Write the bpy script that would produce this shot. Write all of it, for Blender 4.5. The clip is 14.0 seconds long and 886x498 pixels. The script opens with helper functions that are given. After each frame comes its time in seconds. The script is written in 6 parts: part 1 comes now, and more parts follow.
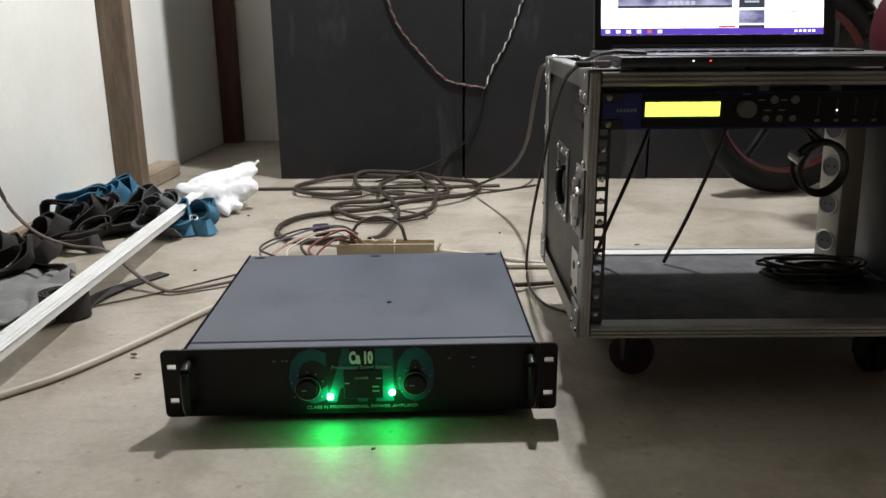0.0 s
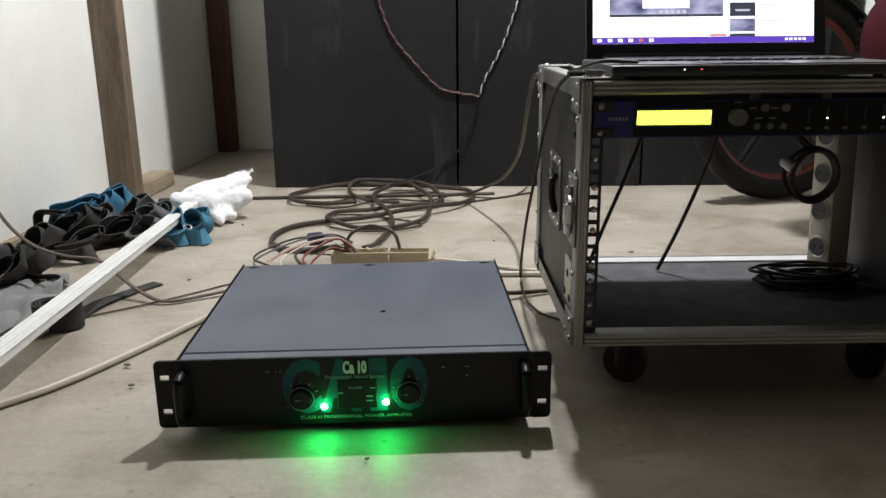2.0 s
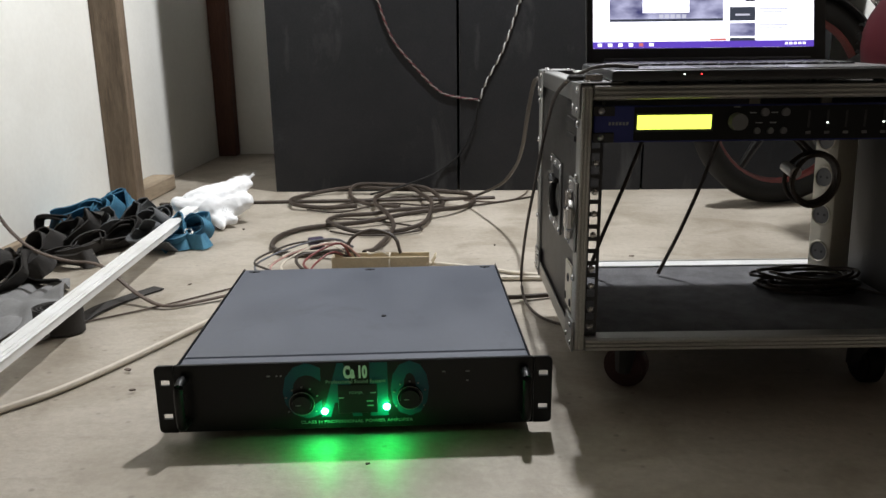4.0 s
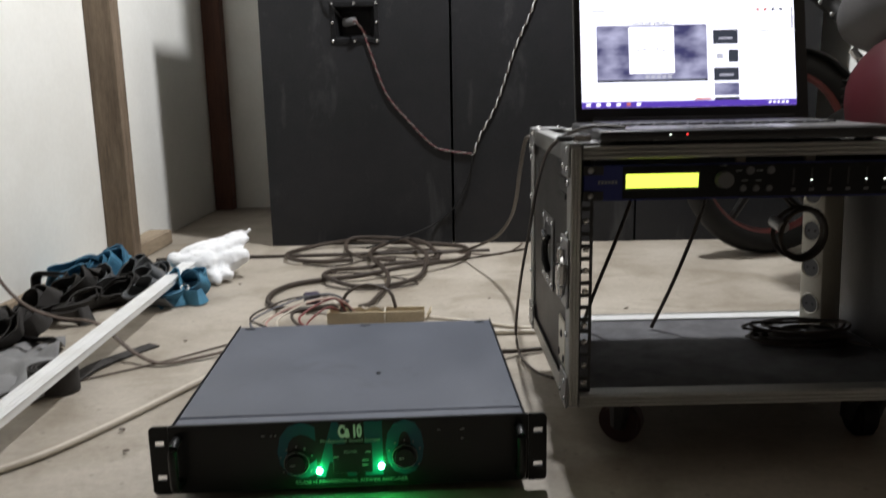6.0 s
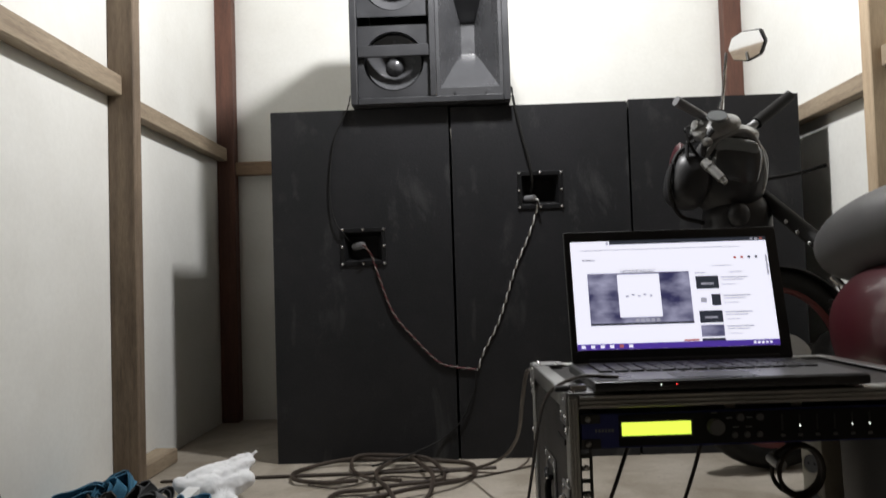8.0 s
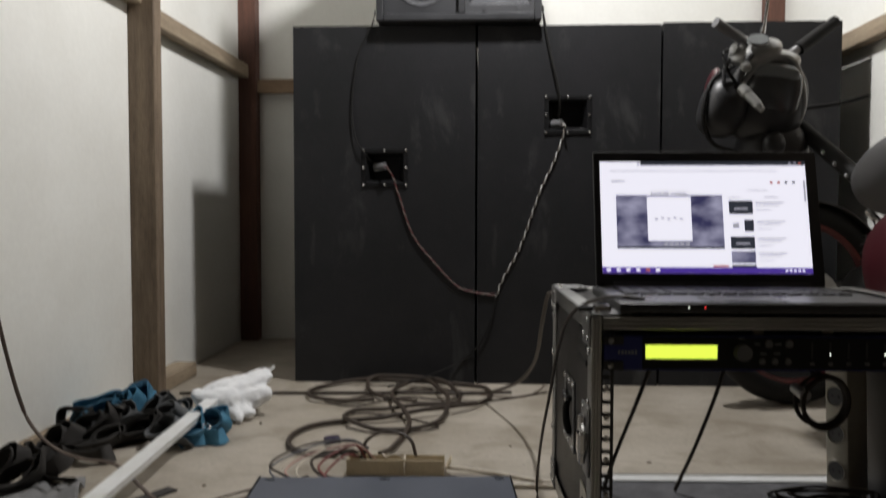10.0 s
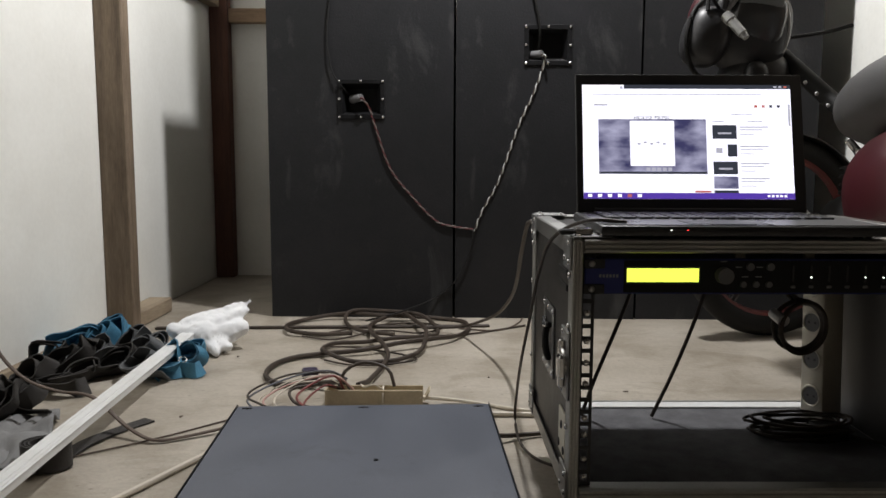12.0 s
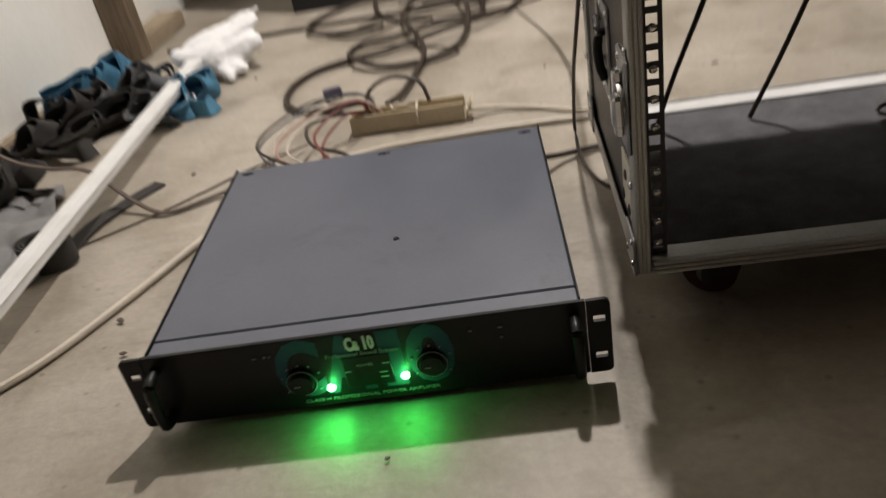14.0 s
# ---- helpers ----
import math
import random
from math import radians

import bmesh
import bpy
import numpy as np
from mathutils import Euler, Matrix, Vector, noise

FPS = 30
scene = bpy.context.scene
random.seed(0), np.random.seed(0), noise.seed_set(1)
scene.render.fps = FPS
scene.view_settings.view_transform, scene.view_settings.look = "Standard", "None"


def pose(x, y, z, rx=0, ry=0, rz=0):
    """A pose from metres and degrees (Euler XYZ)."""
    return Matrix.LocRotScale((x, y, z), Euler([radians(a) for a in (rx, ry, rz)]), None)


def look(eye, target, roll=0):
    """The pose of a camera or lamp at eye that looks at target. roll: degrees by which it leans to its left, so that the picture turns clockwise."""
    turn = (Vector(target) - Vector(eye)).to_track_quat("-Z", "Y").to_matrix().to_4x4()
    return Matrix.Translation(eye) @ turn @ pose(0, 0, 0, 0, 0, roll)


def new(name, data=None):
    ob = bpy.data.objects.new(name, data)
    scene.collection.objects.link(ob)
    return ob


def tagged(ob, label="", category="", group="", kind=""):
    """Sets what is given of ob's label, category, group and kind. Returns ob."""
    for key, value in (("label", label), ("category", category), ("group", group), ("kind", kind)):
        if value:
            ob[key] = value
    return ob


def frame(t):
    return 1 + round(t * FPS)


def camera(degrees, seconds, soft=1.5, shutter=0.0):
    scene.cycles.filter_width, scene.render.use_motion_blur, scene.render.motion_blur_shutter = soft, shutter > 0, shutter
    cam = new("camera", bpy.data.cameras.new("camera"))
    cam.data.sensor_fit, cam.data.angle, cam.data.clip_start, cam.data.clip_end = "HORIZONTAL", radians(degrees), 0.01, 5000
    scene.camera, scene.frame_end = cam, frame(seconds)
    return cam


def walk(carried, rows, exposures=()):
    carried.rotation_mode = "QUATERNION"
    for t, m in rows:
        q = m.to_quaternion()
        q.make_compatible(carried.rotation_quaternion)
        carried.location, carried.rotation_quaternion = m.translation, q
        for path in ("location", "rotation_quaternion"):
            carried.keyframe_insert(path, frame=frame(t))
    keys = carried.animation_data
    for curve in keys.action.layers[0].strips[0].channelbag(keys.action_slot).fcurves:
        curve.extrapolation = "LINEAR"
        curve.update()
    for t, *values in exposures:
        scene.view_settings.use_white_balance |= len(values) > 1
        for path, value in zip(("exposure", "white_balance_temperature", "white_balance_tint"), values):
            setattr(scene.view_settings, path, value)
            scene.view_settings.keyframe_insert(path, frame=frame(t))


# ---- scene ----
cam = camera(58.4, 14.0, shutter=0.8)
PATH = [
    (0, (0.052, 0.049, 0.476), (-0.017, 1.972, -0.071), -0.4),
    (0.5, (0.05, 0.049, 0.476), (-0.016, 1.973, -0.065), -0.3),
    (1, (0.051, 0.048, 0.477), (-0.012, 1.975, -0.057), -0.3),
    (1.5, (0.053, 0.05, 0.476), (-0.004, 1.977, -0.055), -0.4),
    (2, (0.055, 0.049, 0.478), (-0.003, 1.977, -0.051), -0.6),
    (4.5, (0.056, 0.049, 0.48), (-0.005, 1.982, -0.032), -0.7),
    (5, (0.057, 0.045, 0.485), (0.002, 1.988, 0.014), -0.9),
    (5.5, (0.056, 0.04, 0.487), (0.003, 1.989, 0.04), -0.7),
    (6, (0.06, 0.04, 0.493), (0.009, 1.999, 0.093), -1.1),
    (6.5, (0.066, 0.027, 0.513), (0.03, 2.007, 0.233), -1.4),
    (7, (0.068, 0.005, 0.533), (0.014, 1.998, 0.372), -1.4),
    (7.5, (0.074, 0.003, 0.554), (0.023, 2.002, 0.519), -1.4),
    (7.7, (0.069, -0.015, 0.565), (0.017, 1.984, 0.592), -2.0),
    (8.7, (0.066, -0.018, 0.577), (-0.013, 1.981, 0.685), -0.9),
    (9.8, (0.062, 0.003, 0.559), (-0.046, 2.0, 0.53), -0.3),
    (10, (0.06, 0.017, 0.549), (-0.047, 2.012, 0.457), 0.1),
    (10.5, (0.058, 0.024, 0.541), (-0.027, 2.017, 0.396), 0.3),
    (11, (0.059, 0.026, 0.535), (-0.01, 2.018, 0.367), 0.3),
    (11.5, (0.056, 0.036, 0.527), (-0.007, 2.022, 0.303), 0.3),
    (12, (0.057, 0.039, 0.524), (0.008, 2.024, 0.285), 0.2),
    (12.5, (0.056, 0.043, 0.519), (0.018, 2.024, 0.244), 0.5),
    (13, (0.054, 0.067, 0.508), (0.007, 2.032, 0.139), 0.6),
    (13.2, (0.049, 0.078, 0.47), (-0.021, 2.03, 0.043), 0.9),
    (13.3, (0.046, 0.093, 0.452), (-0.021, 2.038, -0.011), 0.3),
    (13.5, (0.065, 0.161, 0.474), (-0.091, 2.047, -0.175), -5.2),
    (13.7, (0.097, 0.24, 0.498), (-0.154, 2.047, -0.321), -8.2),
    (14, (0.124, 0.353, 0.549), (-0.179, 2.027, -0.502), -11.3),
]
walk(cam, [(t, look(eye, target, roll)) for t, eye, target, roll in PATH], [(0, 0.93, 6450, 9), (5, 0.90, 6450, 9), (6, 0.73, 6450, 10), (6.5, 0.54, 6450, 10), (7.2, 0.34, 6550, 10), (7.7, 0.08, 6550, 10), (9.8, -0.12, 6650, 10), (10.5, 0.18, 6650, 10), (11, 0.28, 6600, 10), (12.5, 0.41, 6600, 10), (13, 0.48, 6700, 10), (13.5, 0.66, 7050, 13), (14, 0.62, 7200, 14)])

# ---- light: one bare bulb high over the middle of the room ----
world = bpy.data.worlds.new("night")
scene.world = world
world.use_nodes = True
world.node_tree.nodes["Background"].inputs[0].default_value = (0.02, 0.02, 0.025, 1)
world.node_tree.nodes["Background"].inputs[1].default_value = 0.3


def lamp(name, place, watts, colour, radius):
    data = bpy.data.lights.new(name, "POINT")
    data.energy, data.color, data.shadow_soft_size = watts, colour, radius
    ob = new(name, data)
    ob.location = place
    return ob


lamp("room_bulb", (0.18, 2.11, 1.98), 91, (0.985, 0.985, 1.0), 0.045)


# ---- materials ----
def material(name, colour, rough=0.6, metal=0.0, vary=0.25, scale=8.0, fine=120.0, bump=0.1, second=None, stretch=(1, 1, 1), coat=0.0, rough_vary=0.15, depth=0.002, spec=0.5):
    """A surface with blotches at one scale, grain at another and fine relief. second: the colour of the stains."""
    m = bpy.data.materials.new(name)
    m.use_nodes = True
    n, l = m.node_tree.nodes, m.node_tree.links
    b = n["Principled BSDF"]
    b.inputs["Metallic"].default_value = metal
    b.inputs["Coat Weight"].default_value = coat
    b.inputs["Specular IOR Level"].default_value = spec
    tc, mp = n.new("ShaderNodeTexCoord"), n.new("ShaderNodeMapping")
    mp.inputs["Scale"].default_value = stretch
    l.new(tc.outputs["Object"], mp.inputs["Vector"])
    info = n.new("ShaderNodeObjectInfo")
    big, small = n.new("ShaderNodeTexNoise"), n.new("ShaderNodeTexNoise")
    big.noise_dimensions = "4D"
    l.new(info.outputs["Random"], big.inputs["W"])
    for tex, s, d in ((big, scale, 6), (small, fine, 4)):
        tex.inputs["Scale"].default_value, tex.inputs["Detail"].default_value = s, d
        tex.inputs["Roughness"].default_value = 0.65
        l.new(mp.outputs["Vector"], tex.inputs["Vector"])
    second = second or tuple(c * (1 - vary) for c in colour)
    ramp = n.new("ShaderNodeValToRGB")
    ramp.color_ramp.elements[0].position, ramp.color_ramp.elements[1].position = 0.35, 0.62
    ramp.color_ramp.elements[0].color, ramp.color_ramp.elements[1].color = (*second, 1), (*colour, 1)
    l.new(big.outputs["Fac"], ramp.inputs["Fac"])
    grain = n.new("ShaderNodeMixRGB")
    grain.blend_type = "MULTIPLY"
    grain.inputs["Fac"].default_value = min(1.0, vary * 1.5)
    tone = n.new("ShaderNodeMapRange")
    tone.inputs["From Min"].default_value, tone.inputs["From Max"].default_value = 0.3, 0.7
    tone.inputs["To Min"].default_value, tone.inputs["To Max"].default_value = 0.6, 1.1
    l.new(small.outputs["Fac"], tone.inputs["Value"])
    l.new(ramp.outputs["Color"], grain.inputs["Color1"])
    l.new(tone.outputs["Result"], grain.inputs["Color2"])
    l.new(grain.outputs["Color"], b.inputs["Base Color"])
    rr = n.new("ShaderNodeMapRange")
    rr.inputs["To Min"].default_value, rr.inputs["To Max"].default_value = max(0.02, rough - rough_vary), min(1.0, rough + rough_vary)
    l.new(big.outputs["Fac"], rr.inputs["Value"])
    l.new(rr.outputs["Result"], b.inputs["Roughness"])
    if bump:
        bp = n.new("ShaderNodeBump")
        bp.inputs["Strength"].default_value, bp.inputs["Distance"].default_value = bump, depth
        l.new(small.outputs["Fac"], bp.inputs["Height"])
        l.new(bp.outputs["Normal"], b.inputs["Normal"])
    return m


def glowing(name, colour, strength):
    m = bpy.data.materials.new(name)
    m.use_nodes = True
    b = m.node_tree.nodes["Principled BSDF"]
    b.inputs["Base Color"].default_value = (*[c * 0.3 for c in colour], 1)
    b.inputs["Emission Color"].default_value = (*colour, 1)
    b.inputs["Emission Strength"].default_value = strength
    return m


def concrete():
    m = material("trowelled_concrete", (0.475, 0.43, 0.365), 0.52, 0, 0.22, 3.2, 90, 0.3, second=(0.34, 0.298, 0.24), depth=0.003)
    n, l = m.node_tree.nodes, m.node_tree.links
    b = n["Principled BSDF"]
    old = b.inputs["Base Color"].links[0].from_socket
    tc = n.new("ShaderNodeTexCoord")
    swirl = n.new("ShaderNodeTexNoise")
    swirl.inputs["Scale"].default_value, swirl.inputs["Detail"].default_value, swirl.inputs["Distortion"].default_value = 6.5, 8, 0.6
    l.new(tc.outputs["Object"], swirl.inputs["Vector"])
    ramp = n.new("ShaderNodeValToRGB")
    ramp.color_ramp.elements[0].position, ramp.color_ramp.elements[1].position = 0.36, 0.5
    ramp.color_ramp.elements[0].color, ramp.color_ramp.elements[1].color = (0.74, 0.72, 0.68, 1), (1, 1, 1, 1)
    l.new(swirl.outputs["Fac"], ramp.inputs["Fac"])
    mix = n.new("ShaderNodeMixRGB")
    mix.blend_type = "MULTIPLY"
    mix.inputs["Fac"].default_value = 0.8
    l.new(old, mix.inputs["Color1"])
    l.new(ramp.outputs["Color"], mix.inputs["Color2"])
    # small dark specks of grit and paint
    spots = n.new("ShaderNodeTexVoronoi")
    spots.inputs["Scale"].default_value = 26
    l.new(tc.outputs["Object"], spots.inputs["Vector"])
    dot = n.new("ShaderNodeMapRange")
    dot.inputs["From Min"].default_value, dot.inputs["From Max"].default_value = 0.05, 0.12
    dot.inputs["To Min"].default_value, dot.inputs["To Max"].default_value = 0.5, 1.0
    l.new(spots.outputs["Distance"], dot.inputs["Value"])
    mix2 = n.new("ShaderNodeMixRGB")
    mix2.blend_type = "MULTIPLY"
    mix2.inputs["Fac"].default_value = 0.6
    l.new(mix.outputs["Color"], mix2.inputs["Color1"])
    l.new(dot.outputs["Result"], mix2.inputs["Color2"])
    # hairline trowel scratches and pale scuffs
    lay, marks, pale, mix3 = n.new("ShaderNodeMapping"), n.new("ShaderNodeTexNoise"), n.new("ShaderNodeMapRange"), n.new("ShaderNodeMixRGB")
    lay.inputs["Rotation"].default_value, lay.inputs["Scale"].default_value = (0, 0, 0.6), (1.0, 5.0, 1.0)
    marks.inputs["Scale"].default_value, marks.inputs["Detail"].default_value, marks.inputs["Roughness"].default_value = 9.0, 10, 0.75
    pale.inputs["From Min"].default_value, pale.inputs["From Max"].default_value, pale.inputs["To Max"].default_value = 0.52, 0.78, 0.55
    mix3.inputs["Color2"].default_value = (0.24, 0.205, 0.165, 1)
    l.new(tc.outputs["Object"], lay.inputs["Vector"])
    l.new(lay.outputs["Vector"], marks.inputs["Vector"])
    l.new(marks.outputs["Fac"], pale.inputs["Value"])
    l.new(pale.outputs["Result"], mix3.inputs["Fac"])
    l.new(mix2.outputs["Color"], mix3.inputs["Color1"])
    l.new(mix3.outputs["Color"], b.inputs["Base Color"])
    return m


CONCRETE = concrete()
WHITE_BOARD = material("white_painted_board", (0.83, 0.83, 0.79), 0.6, 0, 0.06, 3.0, 60, 0.06, second=(0.77, 0.765, 0.72))
TIMBER = material("rough_sawn_timber", (0.235, 0.175, 0.12), 0.75, 0, 0.5, 5, 40, 0.45, second=(0.12, 0.085, 0.055), stretch=(7, 7, 0.8))
TIMBER_Y = material("rough_sawn_rail_timber", (0.40, 0.32, 0.225), 0.75, 0, 0.45, 5, 40, 0.45, second=(0.25, 0.19, 0.13), stretch=(7, 0.8, 7))
TIMBER_X = material("rough_sawn_cross_timber", (0.36, 0.25, 0.16), 0.75, 0, 0.35, 5, 40, 0.35, second=(0.24, 0.16, 0.10), stretch=(0.8, 7, 7))
RED_TIMBER = material("reddish_hardwood_post", (0.165, 0.075, 0.05), 0.7, 0, 0.4, 5, 40, 0.3, second=(0.10, 0.045, 0.032), stretch=(7, 7, 0.8))
# dark tone for the unseen walls, chosen to hold down bounce light
DIM_UNSEEN_WALL = material("unseen_wall_dim", (0.17, 0.14, 0.11), 0.8, 0, 0.35, 3, 40, 0.3, stretch=(1, 6, 1))
# near-black tone for the unseen ceiling, to weaken light from above
DIM_UNSEEN_CEILING = material("unseen_ceiling_dim", (0.06, 0.05, 0.04), 0.85, 0, 0.35, 3, 40, 0.3, stretch=(1, 6, 1))
CASTOR_RED = material("dull_dark_red_castor", (0.05, 0.010, 0.010), 0.5, 0, 0.3, 20, 200, 0.1)
PALE_TIMBER = material("pale_planed_timber", (0.52, 0.40, 0.27), 0.7, 0, 0.3, 6, 50, 0.25, second=(0.42, 0.31, 0.2), stretch=(7, 7, 0.8))
SPEAKER_PAINT = material("scuffed_black_cabinet_paint", (0.0135, 0.014, 0.0155), 0.5, 0, 0.35, 4, 140, 0.5, second=(0.021, 0.021, 0.0235), depth=0.0015, spec=0.3)


def add_scuffs(m, colour, scale, stretch, low, high, amount):
    """Pale rubbed marks and dust over a dark paint."""
    n, l = m.node_tree.nodes, m.node_tree.links
    b = n["Principled BSDF"]
    old = b.inputs["Base Color"].links[0].from_socket
    tc, mp, a, ramp, mix = n.new("ShaderNodeTexCoord"), n.new("ShaderNodeMapping"), n.new("ShaderNodeTexNoise"), n.new("ShaderNodeMapRange"), n.new("ShaderNodeMixRGB")
    mp.inputs["Scale"].default_value = stretch
    a.inputs["Scale"].default_value, a.inputs["Detail"].default_value, a.inputs["Roughness"].default_value, a.inputs["Distortion"].default_value = scale, 9, 0.7, 0.5
    ramp.inputs["From Min"].default_value, ramp.inputs["From Max"].default_value, ramp.inputs["To Max"].default_value = low, high, amount
    l.new(tc.outputs["Object"], mp.inputs["Vector"])
    l.new(mp.outputs["Vector"], a.inputs["Vector"])
    l.new(a.outputs["Fac"], ramp.inputs["Value"])
    l.new(ramp.outputs["Result"], mix.inputs["Fac"])
    l.new(old, mix.inputs["Color1"])
    mix.inputs["Color2"].default_value = (*colour, 1)
    l.new(mix.outputs["Color"], b.inputs["Base Color"])


add_scuffs(SPEAKER_PAINT, (0.10, 0.10, 0.10), 7.0, (1.0, 1.0, 0.45), 0.57, 0.78, 0.55)
add_scuffs(WHITE_BOARD, (0.40, 0.37, 0.30), 5.0, (1, 1, 0.6), 0.66, 0.82, 0.45)
BLACK_PLASTIC = material("black_plastic", (0.028, 0.028, 0.030), 0.42, 0, 0.3, 20, 200, 0.1)
BLACK_RUBBER = material("black_rubber", (0.014, 0.0135, 0.013), 0.65, 0, 0.35, 30, 200, 0.15, spec=0.25)
CABLE_BLACK = material("dusty_black_cable_sheath", (0.056, 0.040, 0.029), 0.55, 0, 0.35, 25, 160, 0.1)
CABLE_BROWN = material("brown_flat_cable_sheath", (0.12, 0.085, 0.065), 0.6, 0, 0.3, 25, 160, 0.1)
CABLE_WHITE = material("grubby_white_cable_sheath", (0.66, 0.60, 0.50), 0.5, 0, 0.15, 10, 120, 0.05)
CABLE_RED = material("red_cable_sheath", (0.21, 0.045, 0.042), 0.5, 0, 0.2, 20, 120, 0.05)
CABLE_BLUE = material("blue_grey_cable_sheath", (0.14, 0.145, 0.17), 0.5, 0, 0.2, 20, 120, 0.05)
CABLE_PINK = material("faded_pink_cable_sheath", (0.50, 0.30, 0.26), 0.5, 0, 0.2, 20, 120, 0.05)
CLEAR_SILVER = material("silvery_stranded_wire", (0.82, 0.82, 0.80), 0.4, 0.3, 0.2, 40, 200, 0.1)
ALUMINIUM = material("brushed_aluminium_extrusion", (0.50, 0.50, 0.49), 0.34, 1.0, 0.15, 6, 300, 0.12, stretch=(1, 1, 1))
EDGE_METAL = material("dull_anodised_edging", (0.52, 0.52, 0.50), 0.45, 1.0, 0.2, 9, 300, 0.12)
SILVER_PAINT = material("silver_grey_bike_paint", (0.36, 0.36, 0.35), 0.32, 0.5, 0.25, 14, 200, 0.05)
CHROME = material("bright_plated_steel", (0.72, 0.72, 0.72), 0.2, 1.0, 0.1, 30, 200, 0.05)
STEEL = material("dull_zinc_steel", (0.42, 0.42, 0.42), 0.4, 1.0, 0.15, 30, 200, 0.05)
CASE_PANEL = material("black_laminate_case_panel", (0.042, 0.038, 0.037), 0.4, 0, 0.3, 10, 260, 0.3)
CARPET = material("black_felt_lining", (0.15, 0.15, 0.16), 0.95, 0, 0.4, 30, 400, 0.8)
AMP_TOP = material("slate_grey_powder_coat", (0.115, 0.128, 0.160), 0.42, 0, 0.18, 7, 500, 0.12, second=(0.094, 0.105, 0.132), depth=0.0005)
add_scuffs(AMP_TOP, (0.055, 0.060, 0.075), 9.0, (1, 1, 1), 0.58, 0.76, 0.6)
add_scuffs(AMP_TOP, (0.20, 0.21, 0.24), 26.0, (1, 0.4, 1), 0.66, 0.80, 0.4)
AMP_BLACK = material("satin_black_panel_paint", (0.009, 0.0095, 0.010), 0.35, 0, 0.2, 10, 400, 0.05, spec=0.25)
TEAL_PRINT = material("dark_teal_print", (0.008, 0.095, 0.125), 0.4, 0, 0.15, 12, 300, 0.03, spec=0.25)
WHITE_PRINT = material("white_print", (0.72, 0.74, 0.74), 0.5, 0, 0.05, 12, 300, 0.0)
GREY_PRINT = material("grey_print", (0.28, 0.30, 0.30), 0.5, 0, 0.1, 12, 300, 0.0)
NAVY = material("navy_blue_anodised_panel", (0.026, 0.036, 0.19), 0.38, 0.2, 0.15, 12, 300, 0.05)
GREY_KNOB = material("grey_rubber_knob", (0.14, 0.14, 0.145), 0.55, 0, 0.1, 30, 300, 0.05)
IVORY = material("ivory_plastic", (0.70, 0.66, 0.56), 0.4, 0, 0.1, 10, 200, 0.03)
CREAM = material("cream_plastic_tray", (0.60, 0.51, 0.36), 0.5, 0, 0.2, 14, 150, 0.08)
WHITE_PVC = material("white_pvc", (0.82, 0.83, 0.83), 0.35, 0, 0.08, 12, 200, 0.02, second=(0.72, 0.72, 0.70))
FLUFF = material("white_wadding", (0.88, 0.89, 0.90), 1.0, 0, 0.04, 25, 200, 0.3, second=(0.84, 0.85, 0.87), depth=0.0015)
FLUFF.node_tree.nodes["Principled BSDF"].inputs["Subsurface Weight"].default_value = 0.5
FLUFF.node_tree.nodes["Principled BSDF"].inputs["Subsurface Radius"].default_value = (0.02, 0.02, 0.02)
BLUE_WEB = material("blue_woven_webbing", (0.075, 0.26, 0.40), 0.62, 0, 0.3, 20, 420, 0.6, second=(0.035, 0.14, 0.24))
GREY_WEB = material("grey_woven_webbing", (0.13, 0.135, 0.14), 0.8, 0, 0.3, 20, 420, 0.6)
BLACK_WEB = material("black_woven_webbing", (0.048, 0.044, 0.041), 0.8, 0, 0.35, 20, 420, 0.6)
GREY_CLOTH = material("grey_cloth", (0.24, 0.24, 0.24), 0.9, 0, 0.2, 15, 300, 0.4)
RED_PAINT = material("dark_red_bodywork", (0.065, 0.007, 0.012), 0.36, 0, 0.2, 8, 200, 0.03, coat=0.5)
BIKE_GREY = material("satin_grey_bodywork", (0.12, 0.12, 0.125), 0.3, 0, 0.15, 8, 200, 0.03)
SEAT_VINYL = material("grey_black_seat_vinyl", (0.075, 0.073, 0.073), 0.5, 0, 0.2, 12, 380, 0.3)
LENS_GREY = material("smoked_lens", (0.16, 0.17, 0.17), 0.12, 0, 0.1, 12, 200, 0.0, coat=0.6)
HORN_GREY = material("worn_dark_cabinet_paint", (0.045, 0.046, 0.05), 0.4, 0, 0.25, 9, 200, 0.15)
FLARE_GREY = material("glossy_dark_moulding", (0.075, 0.076, 0.08), 0.25, 0, 0.15, 9, 200, 0.03)
JACK_BLACK = material("dull_black_terminal_plastic", (0.010, 0.010, 0.011), 0.5, 0, 0.3, 20, 200, 0.1, spec=0.2)
GREEN_LED = glowing("green_led", (0.15, 1.0, 0.35), 14)
LCD_GLOW = glowing("yellow_green_backlit_lcd", (0.80, 1.0, 0.10), 1.1)
WHITE_LED = glowing("pale_led", (0.9, 1.0, 0.9), 1.6)
RED_LED = glowing("red_led", (1.0, 0.05, 0.05), 1.5)
SCREEN_WHITE = glowing("lit_white_screen", (0.88, 0.88, 1.0), 1.0)
SCREEN_PURPLE = glowing("lit_violet_taskbar", (0.10, 0.05, 0.42), 0.7)
SCREEN_GREY = glowing("lit_grey_lettering", (0.42, 0.42, 0.50), 0.8)
SCREEN_DARK = glowing("lit_dark_picture", (0.035, 0.04, 0.055), 0.8)
SCREEN_RED = glowing("lit_red_mark", (0.55, 0.15, 0.12), 0.7)


